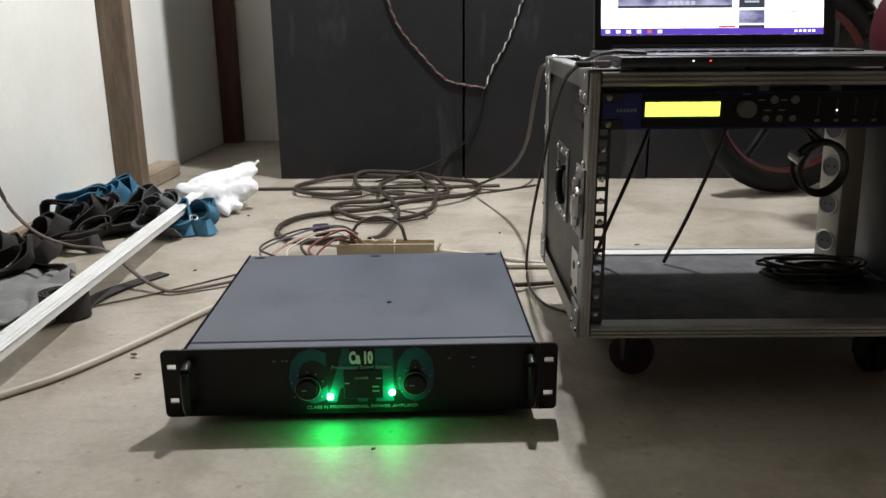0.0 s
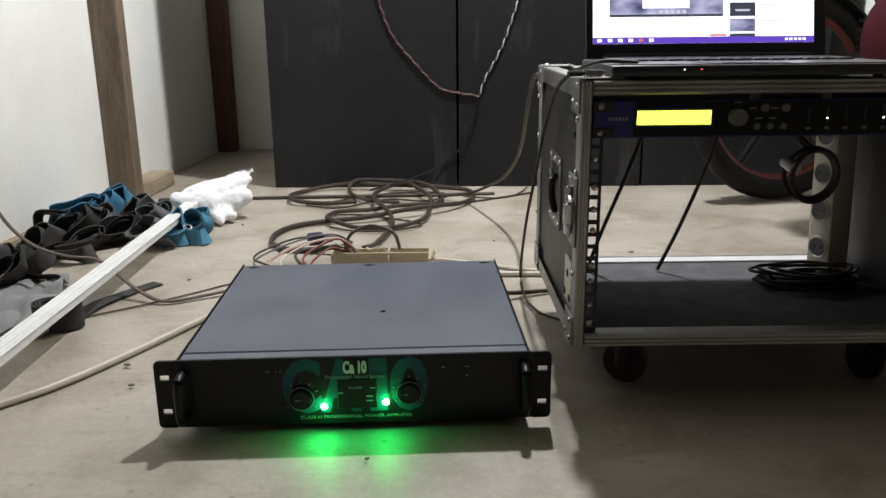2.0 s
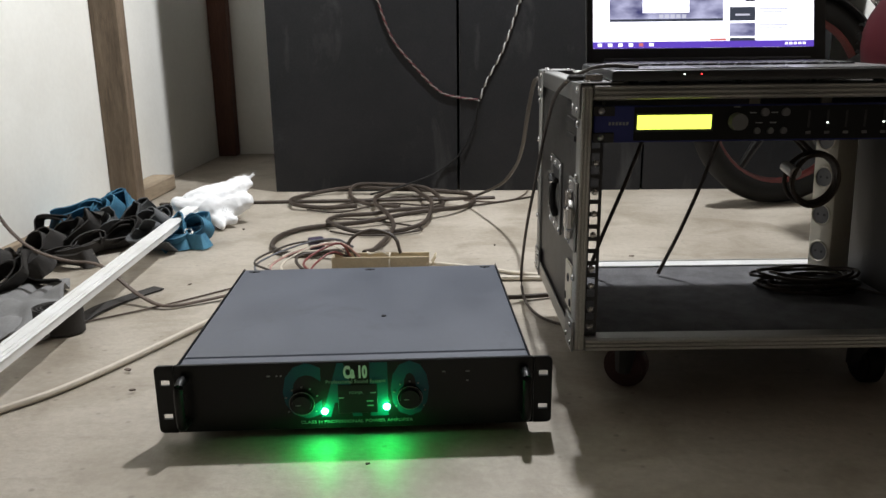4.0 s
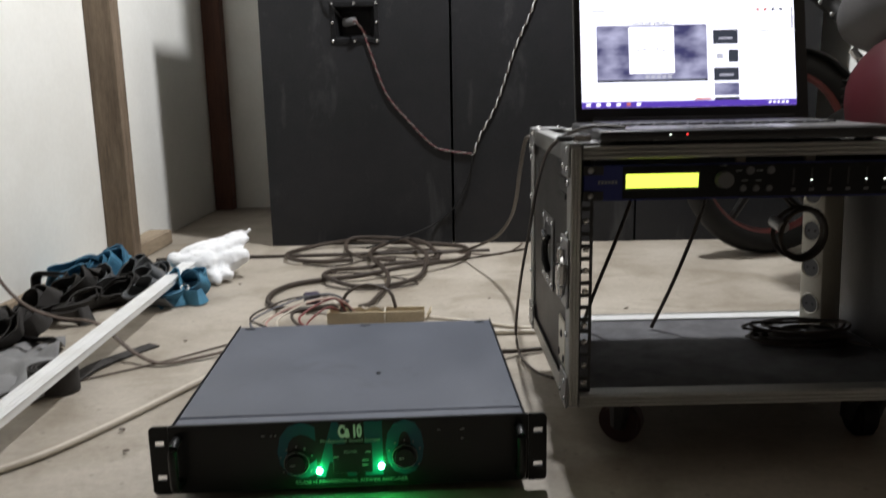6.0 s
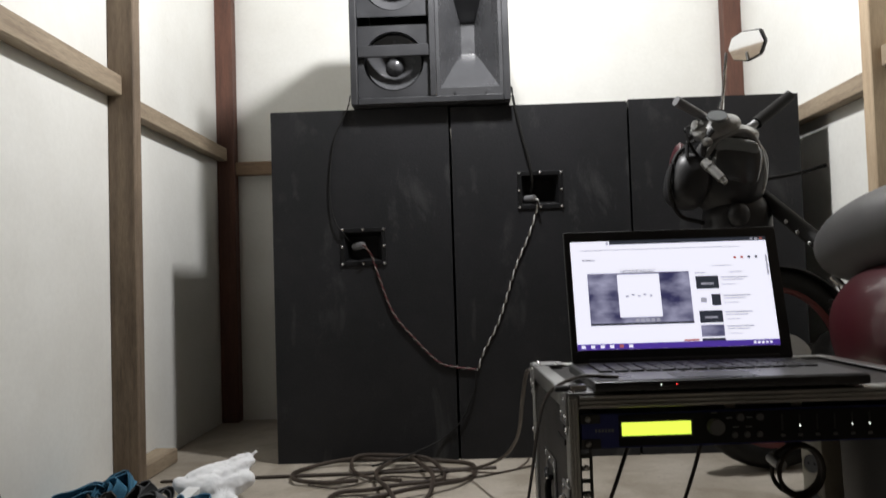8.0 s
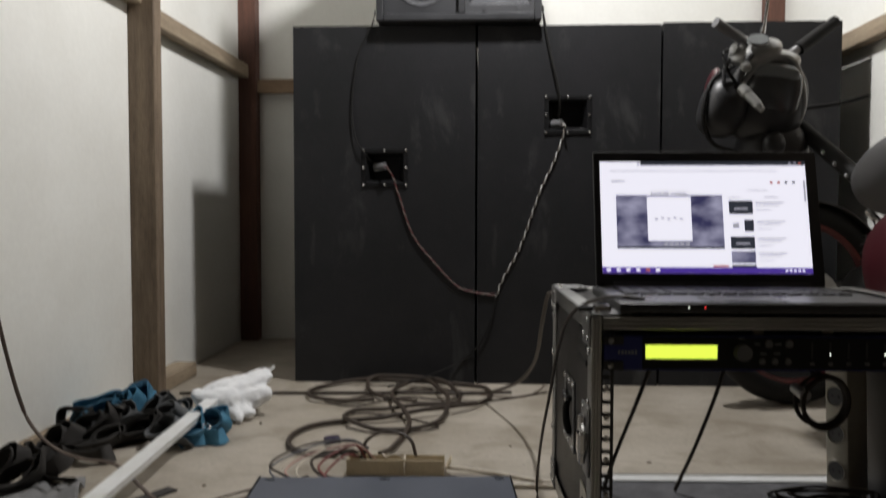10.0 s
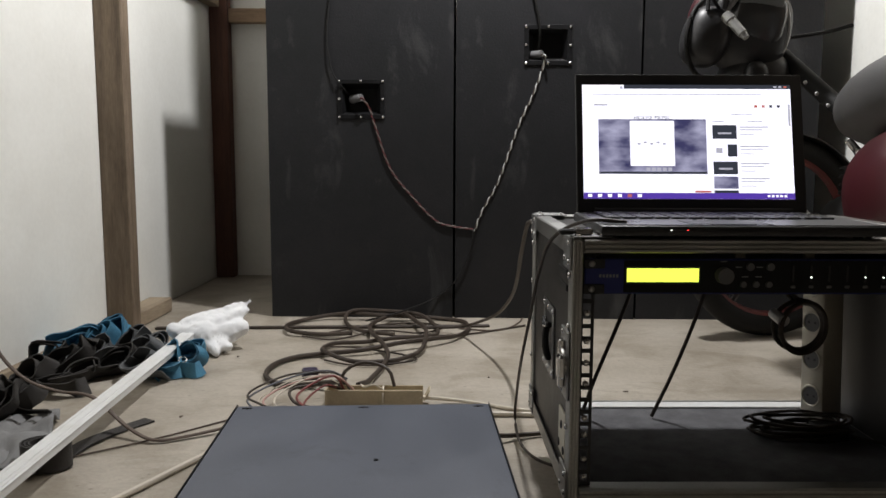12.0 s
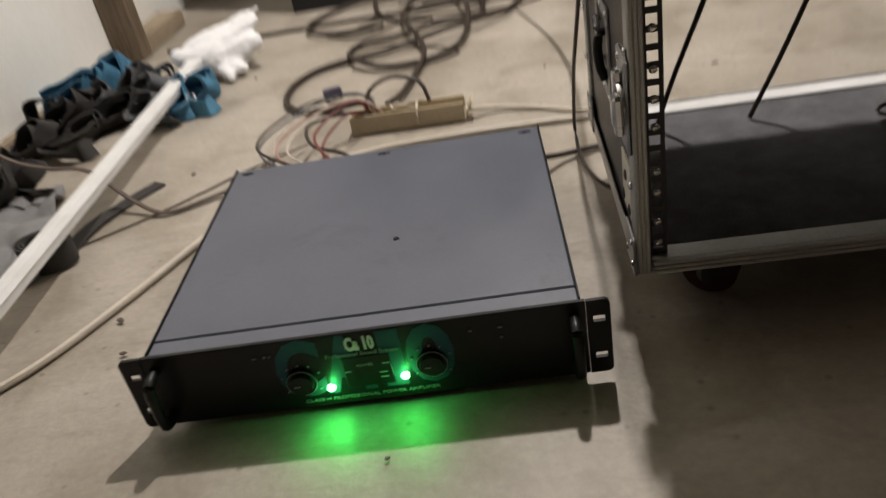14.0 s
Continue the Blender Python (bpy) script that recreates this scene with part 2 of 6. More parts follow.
def screen_clouds():
    m = glowing("lit_storm_picture", (0.2, 0.2, 0.3), 0.9)
    n, l = m.node_tree.nodes, m.node_tree.links
    tc, mp, tex, ramp = n.new("ShaderNodeTexCoord"), n.new("ShaderNodeMapping"), n.new("ShaderNodeTexNoise"), n.new("ShaderNodeValToRGB")
    mp.inputs["Scale"].default_value = (22, 1, 45)
    tex.inputs["Scale"].default_value, tex.inputs["Detail"].default_value = 1.0, 6
    ramp.color_ramp.elements[0].position, ramp.color_ramp.elements[1].position = 0.36, 0.72
    ramp.color_ramp.elements[0].color, ramp.color_ramp.elements[1].color = (0.035, 0.035, 0.10, 1), (0.42, 0.42, 0.58, 1)
    l.new(tc.outputs["Object"], mp.inputs["Vector"])
    l.new(mp.outputs["Vector"], tex.inputs["Vector"])
    l.new(tex.outputs["Fac"], ramp.inputs["Fac"])
    l.new(ramp.outputs["Color"], n["Principled BSDF"].inputs["Emission Color"])
    return m


SCREEN_CLOUDS = screen_clouds()


# ---- mesh tools ----
def box(bm, x0, x1, y0, y1, z0, z1, bevel=0.0, seg=1):
    r = bmesh.ops.create_cube(bm, size=1.0, matrix=Matrix.Translation(((x0 + x1) / 2, (y0 + y1) / 2, (z0 + z1) / 2)) @ Matrix.Diagonal((abs(x1 - x0), abs(y1 - y0), abs(z1 - z0), 1)))
    if bevel:
        edges = list({e for v in r["verts"] for e in v.link_edges})
        bmesh.ops.bevel(bm, geom=edges, offset=bevel, segments=seg, profile=0.5, affect="EDGES")
    return bm


def rod(bm, a, b, r, r2=None, seg=16):
    a, b = Vector(a), Vector(b)
    turn = (b - a).to_track_quat("Z", "Y").to_matrix().to_4x4()
    bmesh.ops.create_cone(bm, cap_ends=True, segments=seg, radius1=r, radius2=r if r2 is None else r2, depth=(b - a).length, matrix=Matrix.Translation((a + b) / 2) @ turn)
    return bm


def ball(bm, c, r, seg=16):
    r = (r, r, r) if not isinstance(r, tuple) else r
    bmesh.ops.create_uvsphere(bm, u_segments=seg, v_segments=max(6, seg // 2), radius=1, matrix=Matrix.Translation(c) @ Matrix.Diagonal((*r, 1)))
    return bm


def ring(bm, c, r, thick, axis=(0, 0, 1), seg=28, side=10):
    """A torus about an axis."""
    m = Matrix.Translation(c) @ Vector(axis).to_track_quat("Z", "Y").to_matrix().to_4x4()
    rows = []
    for i in range(seg):
        a = 2 * math.pi * i / seg
        rows.append([bm.verts.new(m @ Vector(((r + thick * math.cos(b)) * math.cos(a), (r + thick * math.cos(b)) * math.sin(a), thick * math.sin(b)))) for b in [2 * math.pi * j / side for j in range(side)]])
    for i in range(seg):
        p, q = rows[i], rows[(i + 1) % seg]
        for j in range(side):
            bm.faces.new((p[j], q[j], q[(j + 1) % side], p[(j + 1) % side]))
    return bm


def spline(points, step=0.012):
    """A smooth line through the points."""
    p = [Vector(q) for q in points]
    p = [p[0] * 2 - p[1]] + p + [p[-1] * 2 - p[-2]]
    out = []
    for i in range(1, len(p) - 2):
        a, b, c, d = p[i - 1:i + 3]
        n = max(3, int((c - b).length / step))
        for k in range(n):
            t = k / n
            out.append(0.5 * ((2 * b) + (c - a) * t + (2 * a - 5 * b + 4 * c - d) * t * t + (3 * b - a - 3 * c + d) * t ** 3))
    return out + [p[-2]]


def tube(bm, points, r, side=8, step=0.012, flat=1.0):
    """A cable along the points; flat squeezes it upright."""
    line = spline(points, step)
    rows, up = [], Vector((0, 0, 1))
    for i, c in enumerate(line):
        d = (line[min(i + 1, len(line) - 1)] - line[max(i - 1, 0)]).normalized()
        ref = up if abs(d.z) < 0.9 else Vector((0, 1, 0))
        s = d.cross(ref).normalized()
        u = s.cross(d)
        rows.append([bm.verts.new(c + s * (r * math.cos(a)) + u * (r * flat * math.sin(a))) for a in [2 * math.pi * j / side for j in range(side)]])
    for p, q in zip(rows, rows[1:]):
        for j in range(side):
            bm.faces.new((p[j], q[j], q[(j + 1) % side], p[(j + 1) % side]))
    bm.faces.new(rows[0][::-1])
    bm.faces.new(rows[-1])
    return bm


def ribbon(bm, points, width, thick=0.0022, across=(0, 0, 1), step=0.008):
    """A strap along the points; across: the way its width lies."""
    line, w = spline(points, step), Vector(across).normalized()
    rows = []
    for i, c in enumerate(line):
        d = (line[min(i + 1, len(line) - 1)] - line[max(i - 1, 0)]).normalized()
        ww = (w - d * w.dot(d)).normalized()
        n = d.cross(ww)
        rows.append([bm.verts.new(c + ww * (a * width / 2) + n * (b * thick / 2)) for a, b in ((-1, -1), (1, -1), (1, 1), (-1, 1))])
    for p, q in zip(rows, rows[1:]):
        for j in range(4):
            bm.faces.new((p[j], q[j], q[(j + 1) % 4], p[(j + 1) % 4]))
    bm.faces.new(rows[0][::-1])
    bm.faces.new(rows[-1])
    return bm


def extrude_outline(bm, outline, y0, y1):
    """A plate: an outline of (x, z) from y0 to y1."""
    f, k = [bm.verts.new((x, y0, z)) for x, z in outline], [bm.verts.new((x, y1, z)) for x, z in outline]
    bm.faces.new(f)
    bm.faces.new(k[::-1])
    for i in range(len(f)):
        j = (i + 1) % len(f)
        bm.faces.new((f[j], f[i], k[i], k[j]))
    return bm


def mesh_of(name, bm, mat, smooth=True):
    bmesh.ops.recalc_face_normals(bm, faces=bm.faces)
    me = bpy.data.meshes.new(name)
    bm.to_mesh(me)
    bm.free()
    me.materials.append(mat)
    if smooth:
        me.shade_smooth()
        me.set_sharp_from_angle(angle=radians(35))
    return me


def part(name, bm, mat, parent, label="", smooth=True):
    ob = new(name, mesh_of(name, bm, mat, smooth))
    ob.parent = parent
    return tagged(ob, label)


def thing(name, m, label, category, group=""):
    ob = new(name)
    ob.empty_display_size = 0.05
    ob.matrix_world = m
    return tagged(ob, label, category, group)


def solid(name, bm, mat, label, category, group="", kind="", m=None):
    ob = new(name, mesh_of(name, bm, mat))
    if m is not None:
        ob.matrix_world = m
    return tagged(ob, label, category, group, kind)


def lettering(name, words, size, place, mat, parent, label="", width=None, proud=0.0004, align="CENTER", bold=0.0):
    """Built-in font, standing upright on a face that looks along -y."""
    cu = bpy.data.curves.new(name, "FONT")
    cu.offset = bold
    cu.body, cu.size, cu.extrude, cu.align_x, cu.align_y, cu.resolution_u = words, size, proud, align, "CENTER", 3
    tmp = new(name, cu)
    bpy.context.view_layer.update()
    me = bpy.data.meshes.new_from_object(tmp.evaluated_get(bpy.context.evaluated_depsgraph_get()))
    bpy.data.objects.remove(tmp)
    bpy.data.curves.remove(cu)
    me.materials.clear()
    me.materials.append(mat)
    if width:
        xs = [v.co.x for v in me.vertices]
        s = width / (max(xs) - min(xs))
        for v in me.vertices:
            v.co.x *= s
    ob = new(name, me)
    ob.parent = parent
    ob.matrix_local = pose(*place, 90, 0, 0)
    return tagged(ob, label)


B = bmesh.new

# ---- the room ----
WALL_W, WALL_E, WALL_N, WALL_S, CEIL = -0.985, 1.27, 3.40, -2.6, 2.9


def structure(name, bm, mat, label):
    return solid(name, bm, mat, label, name.split("_")[0], kind="structure")


def floor_sheet():
    bm = B()
    bmesh.ops.create_grid(bm, x_segments=60, y_segments=120, size=0.5, matrix=Matrix.Translation(((WALL_W + WALL_E) / 2, (WALL_N + WALL_S) / 2, 0)) @ Matrix.Diagonal((WALL_E - WALL_W + 0.2, WALL_N - WALL_S + 0.2, 1, 1)))
    for v in bm.verts:
        v.co.z = 0.0025 * (noise.noise(v.co * 2.2) - 0.4)
    low = bmesh.ops.extrude_face_region(bm, geom=list(bm.faces))
    for v in low["geom"]:
        if isinstance(v, bmesh.types.BMVert):
            v.co.z = -0.1
    return structure("floor", bm, CONCRETE, "bare trowelled concrete floor with stains and grit")


floor_sheet()
structure("wall_west", box(B(), WALL_W - 0.08, WALL_W, 1.0, WALL_N, 0.0, CEIL), WHITE_BOARD, "white painted board wall between timber studs")
structure("wall_north", box(B(), WALL_W - 0.08, WALL_E + 0.08, WALL_N, WALL_N + 0.08, 0.0, CEIL), WHITE_BOARD, "white painted board wall behind the loudspeakers")
structure("wall_east", box(B(), WALL_E, WALL_E + 0.08, 1.9, WALL_N, 0.0, CEIL), WHITE_BOARD, "white painted board wall beside the motorcycle")
# unseen walls added to close the room, dark so they bounce little light
structure("wall_west_near", box(B(), WALL_W - 0.08, WALL_W, WALL_S, 1.0, 0.0, CEIL), DIM_UNSEEN_WALL, "unseen wall, kept dark to cut bounce light")
structure("wall_east_near", box(B(), WALL_E, WALL_E + 0.08, WALL_S, 1.9, 0.0, CEIL), DIM_UNSEEN_WALL, "unseen wall, kept dark to cut bounce light")
structure("wall_south", box(B(), WALL_W - 0.08, WALL_E + 0.08, WALL_S - 0.08, WALL_S, 0.0, CEIL), DIM_UNSEEN_WALL, "unseen wall, kept dark to cut bounce light")
# unseen ceiling, added nearly black so that little light comes back down
structure("ceiling", box(B(), WALL_W - 0.08, WALL_E + 0.08, WALL_S - 0.08, WALL_N + 0.08, CEIL, CEIL + 0.06), DIM_UNSEEN_CEILING, "unseen ceiling, kept dark to cut bounce light")


def timber(name, x0, x1, y0, y1, z0, z1, mat, label):
    bm = box(B(), x0, x1, y0, y1, z0, z1, 0.003)
    return structure(name, bm, mat, label)


# studs, rails and sole plates of the timber frame
timber("wall_stud_west", WALL_W, WALL_W + 0.080, 2.30, 2.352, 0.0, CEIL, TIMBER, "brown rough-sawn timber stud on the white wall")
timber("wall_stud_west_near", WALL_W, WALL_W + 0.073, 0.95, 1.002, 0.0, CEIL, TIMBER, "brown rough-sawn timber stud on the white wall")
timber("corner_post_west", WALL_W, WALL_W + 0.075, WALL_N - 0.06, WALL_N, 0.0, CEIL, RED_TIMBER, "reddish hardwood corner post")
timber("corner_post_east", WALL_E - 0.075, WALL_E, WALL_N - 0.06, WALL_N, 0.0, CEIL, RED_TIMBER, "reddish hardwood corner post")
timber("wall_rail_west", WALL_W, WALL_W + 0.045, 2.352, WALL_N - 0.06, 1.115, 1.17, TIMBER_Y, "pale timber rail along the white wall")
timber("wall_rail_west_near", WALL_W, WALL_W + 0.045, 1.002, 2.30, 1.155, 1.215, TIMBER_Y, "pale timber rail along the white wall")
timber("wall_rail_north", WALL_W + 0.075, WALL_E - 0.075, WALL_N - 0.045, WALL_N, 1.055, 1.112, TIMBER_X, "timber rail along the wall behind the loudspeakers")
timber("wall_stud_east", WALL_E - 0.073, WALL_E, 2.17, 2.222, 0.0, CEIL, PALE_TIMBER, "pale timber stud on the white wall")
timber("wall_rail_east", WALL_E - 0.045, WALL_E, 2.222, WALL_N - 0.06, 1.08, 1.135, TIMBER_Y, "pale timber rail along the white wall")
timber("wall_rail_east_near", WALL_E - 0.045, WALL_E, 0.9, 2.17, 1.12, 1.18, TIMBER_Y, "pale timber rail along the white wall")
timber("sole_plate_west", WALL_W, WALL_W + 0.075, 2.352, 2.62, 0.0, 0.046, TIMBER_Y, "short worn timber sole plate on the floor")
timber("sole_plate_west_near", WALL_W, WALL_W + 0.02, 1.002, 2.30, 0.0, 0.034, TIMBER_Y, "thin pale timber skirting along the white wall")


# ---- loudspeakers ----
def jack_plate(parent, x, z, w, h):
    """A recessed dish with a flange, screws and a plug."""
    bm = B()
    box(bm, x - w / 2, x + w / 2, -0.004, 0.0, z + h / 2 - 0.014, z + h / 2, 0.001)
    box(bm, x - w / 2, x + w / 2, -0.004, 0.0, z - h / 2, z - h / 2 + 0.014, 0.001)
    box(bm, x - w / 2, x - w / 2 + 0.014, -0.004, 0.0, z - h / 2 + 0.014, z + h / 2 - 0.014, 0.001)
    box(bm, x + w / 2 - 0.014, x + w / 2, -0.004, 0.0, z - h / 2 + 0.014, z + h / 2 - 0.014, 0.001)
    plate = part("jack_plate", bm, JACK_BLACK, parent, "black terminal plate with bright screws")
    dish = B()
    a, b = (w / 2 - 0.014, h / 2 - 0.014), (w / 2 - 0.03, h / 2 - 0.026)
    corners = [(-1, -1), (1, -1), (1, 1), (-1, 1)]
    o = [dish.verts.new((x + sx * a[0], -0.001, z + sz * a[1])) for sx, sz in corners]
    i = [dish.verts.new((x + sx * b[0], 0.04, z + sz * b[1])) for sx, sz in corners]
    for k in range(4):
        dish.faces.new((o[k], o[(k + 1) % 4], i[(k + 1) % 4], i[k]))
    dish.faces.new(i)
    part("dish", dish, JACK_BLACK, plate, "recessed black dish")
    for sx in (-1, 0, 1):
        for sz in (-1, 0, 1):
            if sx or sz:
                s = B()
                ball(s, (x + sx * (w / 2 - 0.006), -0.005, z + sz * (h / 2 - 0.006)), (0.0045, 0.0025, 0.0045), 8)
                part("screw", s, CHROME, plate, "bright screw head")
    return plate


def sub_cabinet(x0, x1, height, y, depth, label, jack=None):
    """A black bass cabinet seen from its terminal side, with the hole for the dish left open."""
    ob = thing("loudspeaker_cabinet", pose((x0 + x1) / 2, y, 0), label, "loudspeaker", "bass cabinets in a row")
    w = (x1 - x0) / 2 - 0.002
    body = B()
    if jack:
        jx, jz, jw, jh = jack
        hw, hh = jw / 2 - 0.012, jh / 2 - 0.012
        for a in ((-w, w, 0.0, jz - hh), (-w, w, jz + hh, height), (-w, jx - hw, jz - hh, jz + hh), (jx + hw, w, jz - hh, jz + hh)):
            box(body, a[0], a[1], 0.0, 0.018, a[2], a[3])
        bmesh.ops.remove_doubles(body, verts=body.verts, dist=0.0001)
    else:
        box(body, -w, w, 0.0, 0.018, 0.0, height)
    part("front_board", body, SPEAKER_PAINT, ob)
    shell = B()
    box(shell, -w, -w + 0.018, 0.0185, depth, 0.0, height, 0.002)
    box(shell, w - 0.018, w, 0.0185, depth, 0.0, height, 0.002)
    box(shell, -w + 0.0185, w - 0.0185, 0.0185, depth, height - 0.018, height, 0.002)
    box(shell, -w + 0.0185, w - 0.0185, 0.0185, depth, 0.0, 0.018, 0.002)
    box(shell, -w + 0.0185, w - 0.0185, depth - 0.018, depth - 0.002, 0.0185, height - 0.0185)
    part("shell", shell, SPEAKER_PAINT, ob)
    if jack:
        jack_plate(ob, jx, jz, jw, jh)
    return ob


SP_Y = 2.545
sub_cabinet(-0.558, 0.028, 1.14, SP_Y, 0.74, "tall scuffed black bass loudspeaker cabinet with a terminal plate", (0.003, 0.692, 0.148, 0.122))
sub_cabinet(0.032, 0.606, 1.136, SP_Y, 0.74, "tall scuffed black bass loudspeaker cabinet with a high terminal plate", (-0.002, 0.857, 0.148, 0.122))
sub_cabinet(0.610, 1.157, 1.142, SP_Y + 0.004, 0.74, "tall plain black bass loudspeaker cabinet behind the motorcycle")


def horn_cabinet():
    ob = thing("horn_loudspeaker", pose(-0.027, 2.512, 1.143), "black two-way horn loudspeaker standing on the bass cabinets", "loudspeaker")
    w, h, d = 0.258, 0.56, 0.42
    base = B()
    box(base, -w + 0.004, w - 0.004, 0.012, d - 0.01, 0.0005, 0.004, 0.001)
    part("base_board", base, BLACK_PLASTIC, ob)
    fr = B()
    z0 = 0.0045
    box(fr, -w, -w + 0.022, 0.0, d, z0, h, 0.003)
    box(fr, w - 0.022, w, 0.0, d, z0, h, 0.003)
    box(fr, -w + 0.0225, w - 0.0225, 0.0, d, z0, z0 + 0.022, 0.003)
    box(fr, -w + 0.0225, w - 0.0225, 0.0, d, h - 0.022, h, 0.003)
    box(fr, 0.0, 0.02, 0.0, 0.3, z0 + 0.0225, h - 0.0225, 0.002)
    box(fr, -w + 0.0225, w - 0.0225, d - 0.02, d - 0.003, z0 + 0.0225, h - 0.0225)
    part("frame", fr, HORN_GREY, ob, "worn dark grey cabinet frame")
    # woofer side: two round drivers behind baffles
    for k, zc in enumerate((z0 + 0.145, h - 0.145)):
        bx = B()
        n, r = 40, 0.098
        cx = (-w + 0.0225) / 2
        hx, hz = (w - 0.0225) / 2 - 0.001, 0.118
        outer, inner, back = [], [], []
        for i in range(n):
            a = 2 * math.pi * i / n
            c, s = math.cos(a), math.sin(a)
            f = min(hx / abs(c) if abs(c) > 1e-6 else 9, hz / abs(s) if abs(s) > 1e-6 else 9)
            outer.append(bx.verts.new((cx + c * f, 0.02, zc + s * f)))
            inner.append(bx.verts.new((cx + c * r, 0.02, zc + s * r)))
            back.append(bx.verts.new((cx + c * r, 0.045, zc + s * r)))
        for i in range(n):
            j = (i + 1) % n
            bx.faces.new((outer[i], outer[j], inner[j], inner[i]))
            bx.faces.new((inner[i], inner[j], back[j], back[i]))
        part("baffle", bx, HORN_GREY, ob, "dark grey baffle with a round opening")
        cone = B()
        rings = [(0.097, 0.046), (0.090, 0.038), (0.083, 0.046), (0.05, 0.075), (0.032, 0.09), (0.026, 0.078), (0.014, 0.070), (0.001, 0.067)]
        rows = [[cone.verts.new((cx + rr * math.cos(2 * math.pi * i / 32), yy, zc + rr * math.sin(2 * math.pi * i / 32))) for i in range(32)] for rr, yy in rings]
        for p, q in zip(rows, rows[1:]):
            for i in range(32):
                cone.faces.new((p[i], p[(i + 1) % 32], q[(i + 1) % 32], q[i]))
        part("driver_cone", cone, FLARE_GREY, ob, "shiny grey driver cone")
        bar = B()
        box(bar, cx - hx, cx + hx, 0.006, 0.0195, zc + 0.012, zc + 0.05, 0.002)
        part("cross_bar", bar, HORN_GREY, ob)
    # horn flare
    x0, x1, zb, zt = 0.021, w - 0.0225, z0 + 0.023, h - 0.023
    fl = B()
    cx, cz = (x0 + x1) / 2, (zb + zt) / 2
    steps = [(1.0, 0.012), (0.90, 0.014), (0.86, 0.03), (0.66, 0.09), (0.42, 0.16), (0.22, 0.24)]
    rows = []
    for f, yy in steps:
        hx, hz = (x1 - x0) / 2 * f, (zt - zb) / 2 * f
        rows.append([fl.verts.new((cx + sx * hx, yy, cz + sz * hz)) for sx, sz in ((-1, -1), (1, -1), (1, 1), (-1, 1))])
    for p, q in zip(rows, rows[1:]):
        for i in range(4):
            fl.faces.new((p[i], p[(i + 1) % 4], q[(i + 1) % 4], q[i]))
    fl.faces.new(rows[-1])
    part("horn_flare", fl, FLARE_GREY, ob, "glossy grey horn flare")
    for sx in (-0.25, 0.25):
        bm = B()
        rod(bm, (cx + sx * 0.2, 0.010, zb + 0.006), (cx + sx * 0.2, 0.014, zb + 0.006), 0.005, seg=10)
        part("bolt", bm, BLACK_PLASTIC, ob)
    return ob


horn_cabinet()


# ---- the power amplifier on the floor ----
def slotted_ear(bm, x0, x1, y0, y1, slots, height):
    """An ear of a rack panel, with slots that go right through."""
    xs0, xs1 = x0 + 0.006, x1 - 0.005
    z = 0.0
    for zc, hh in slots:
        box(bm, x0, x1, y0, y1, z, zc - hh)
        box(bm, x0, xs0, y0, y1, zc - hh, zc + hh)
        box(bm, xs1, x1, y0, y1, zc - hh, zc + hh)
        z = zc + hh
    box(bm, x0, x1, y0, y1, z, height)


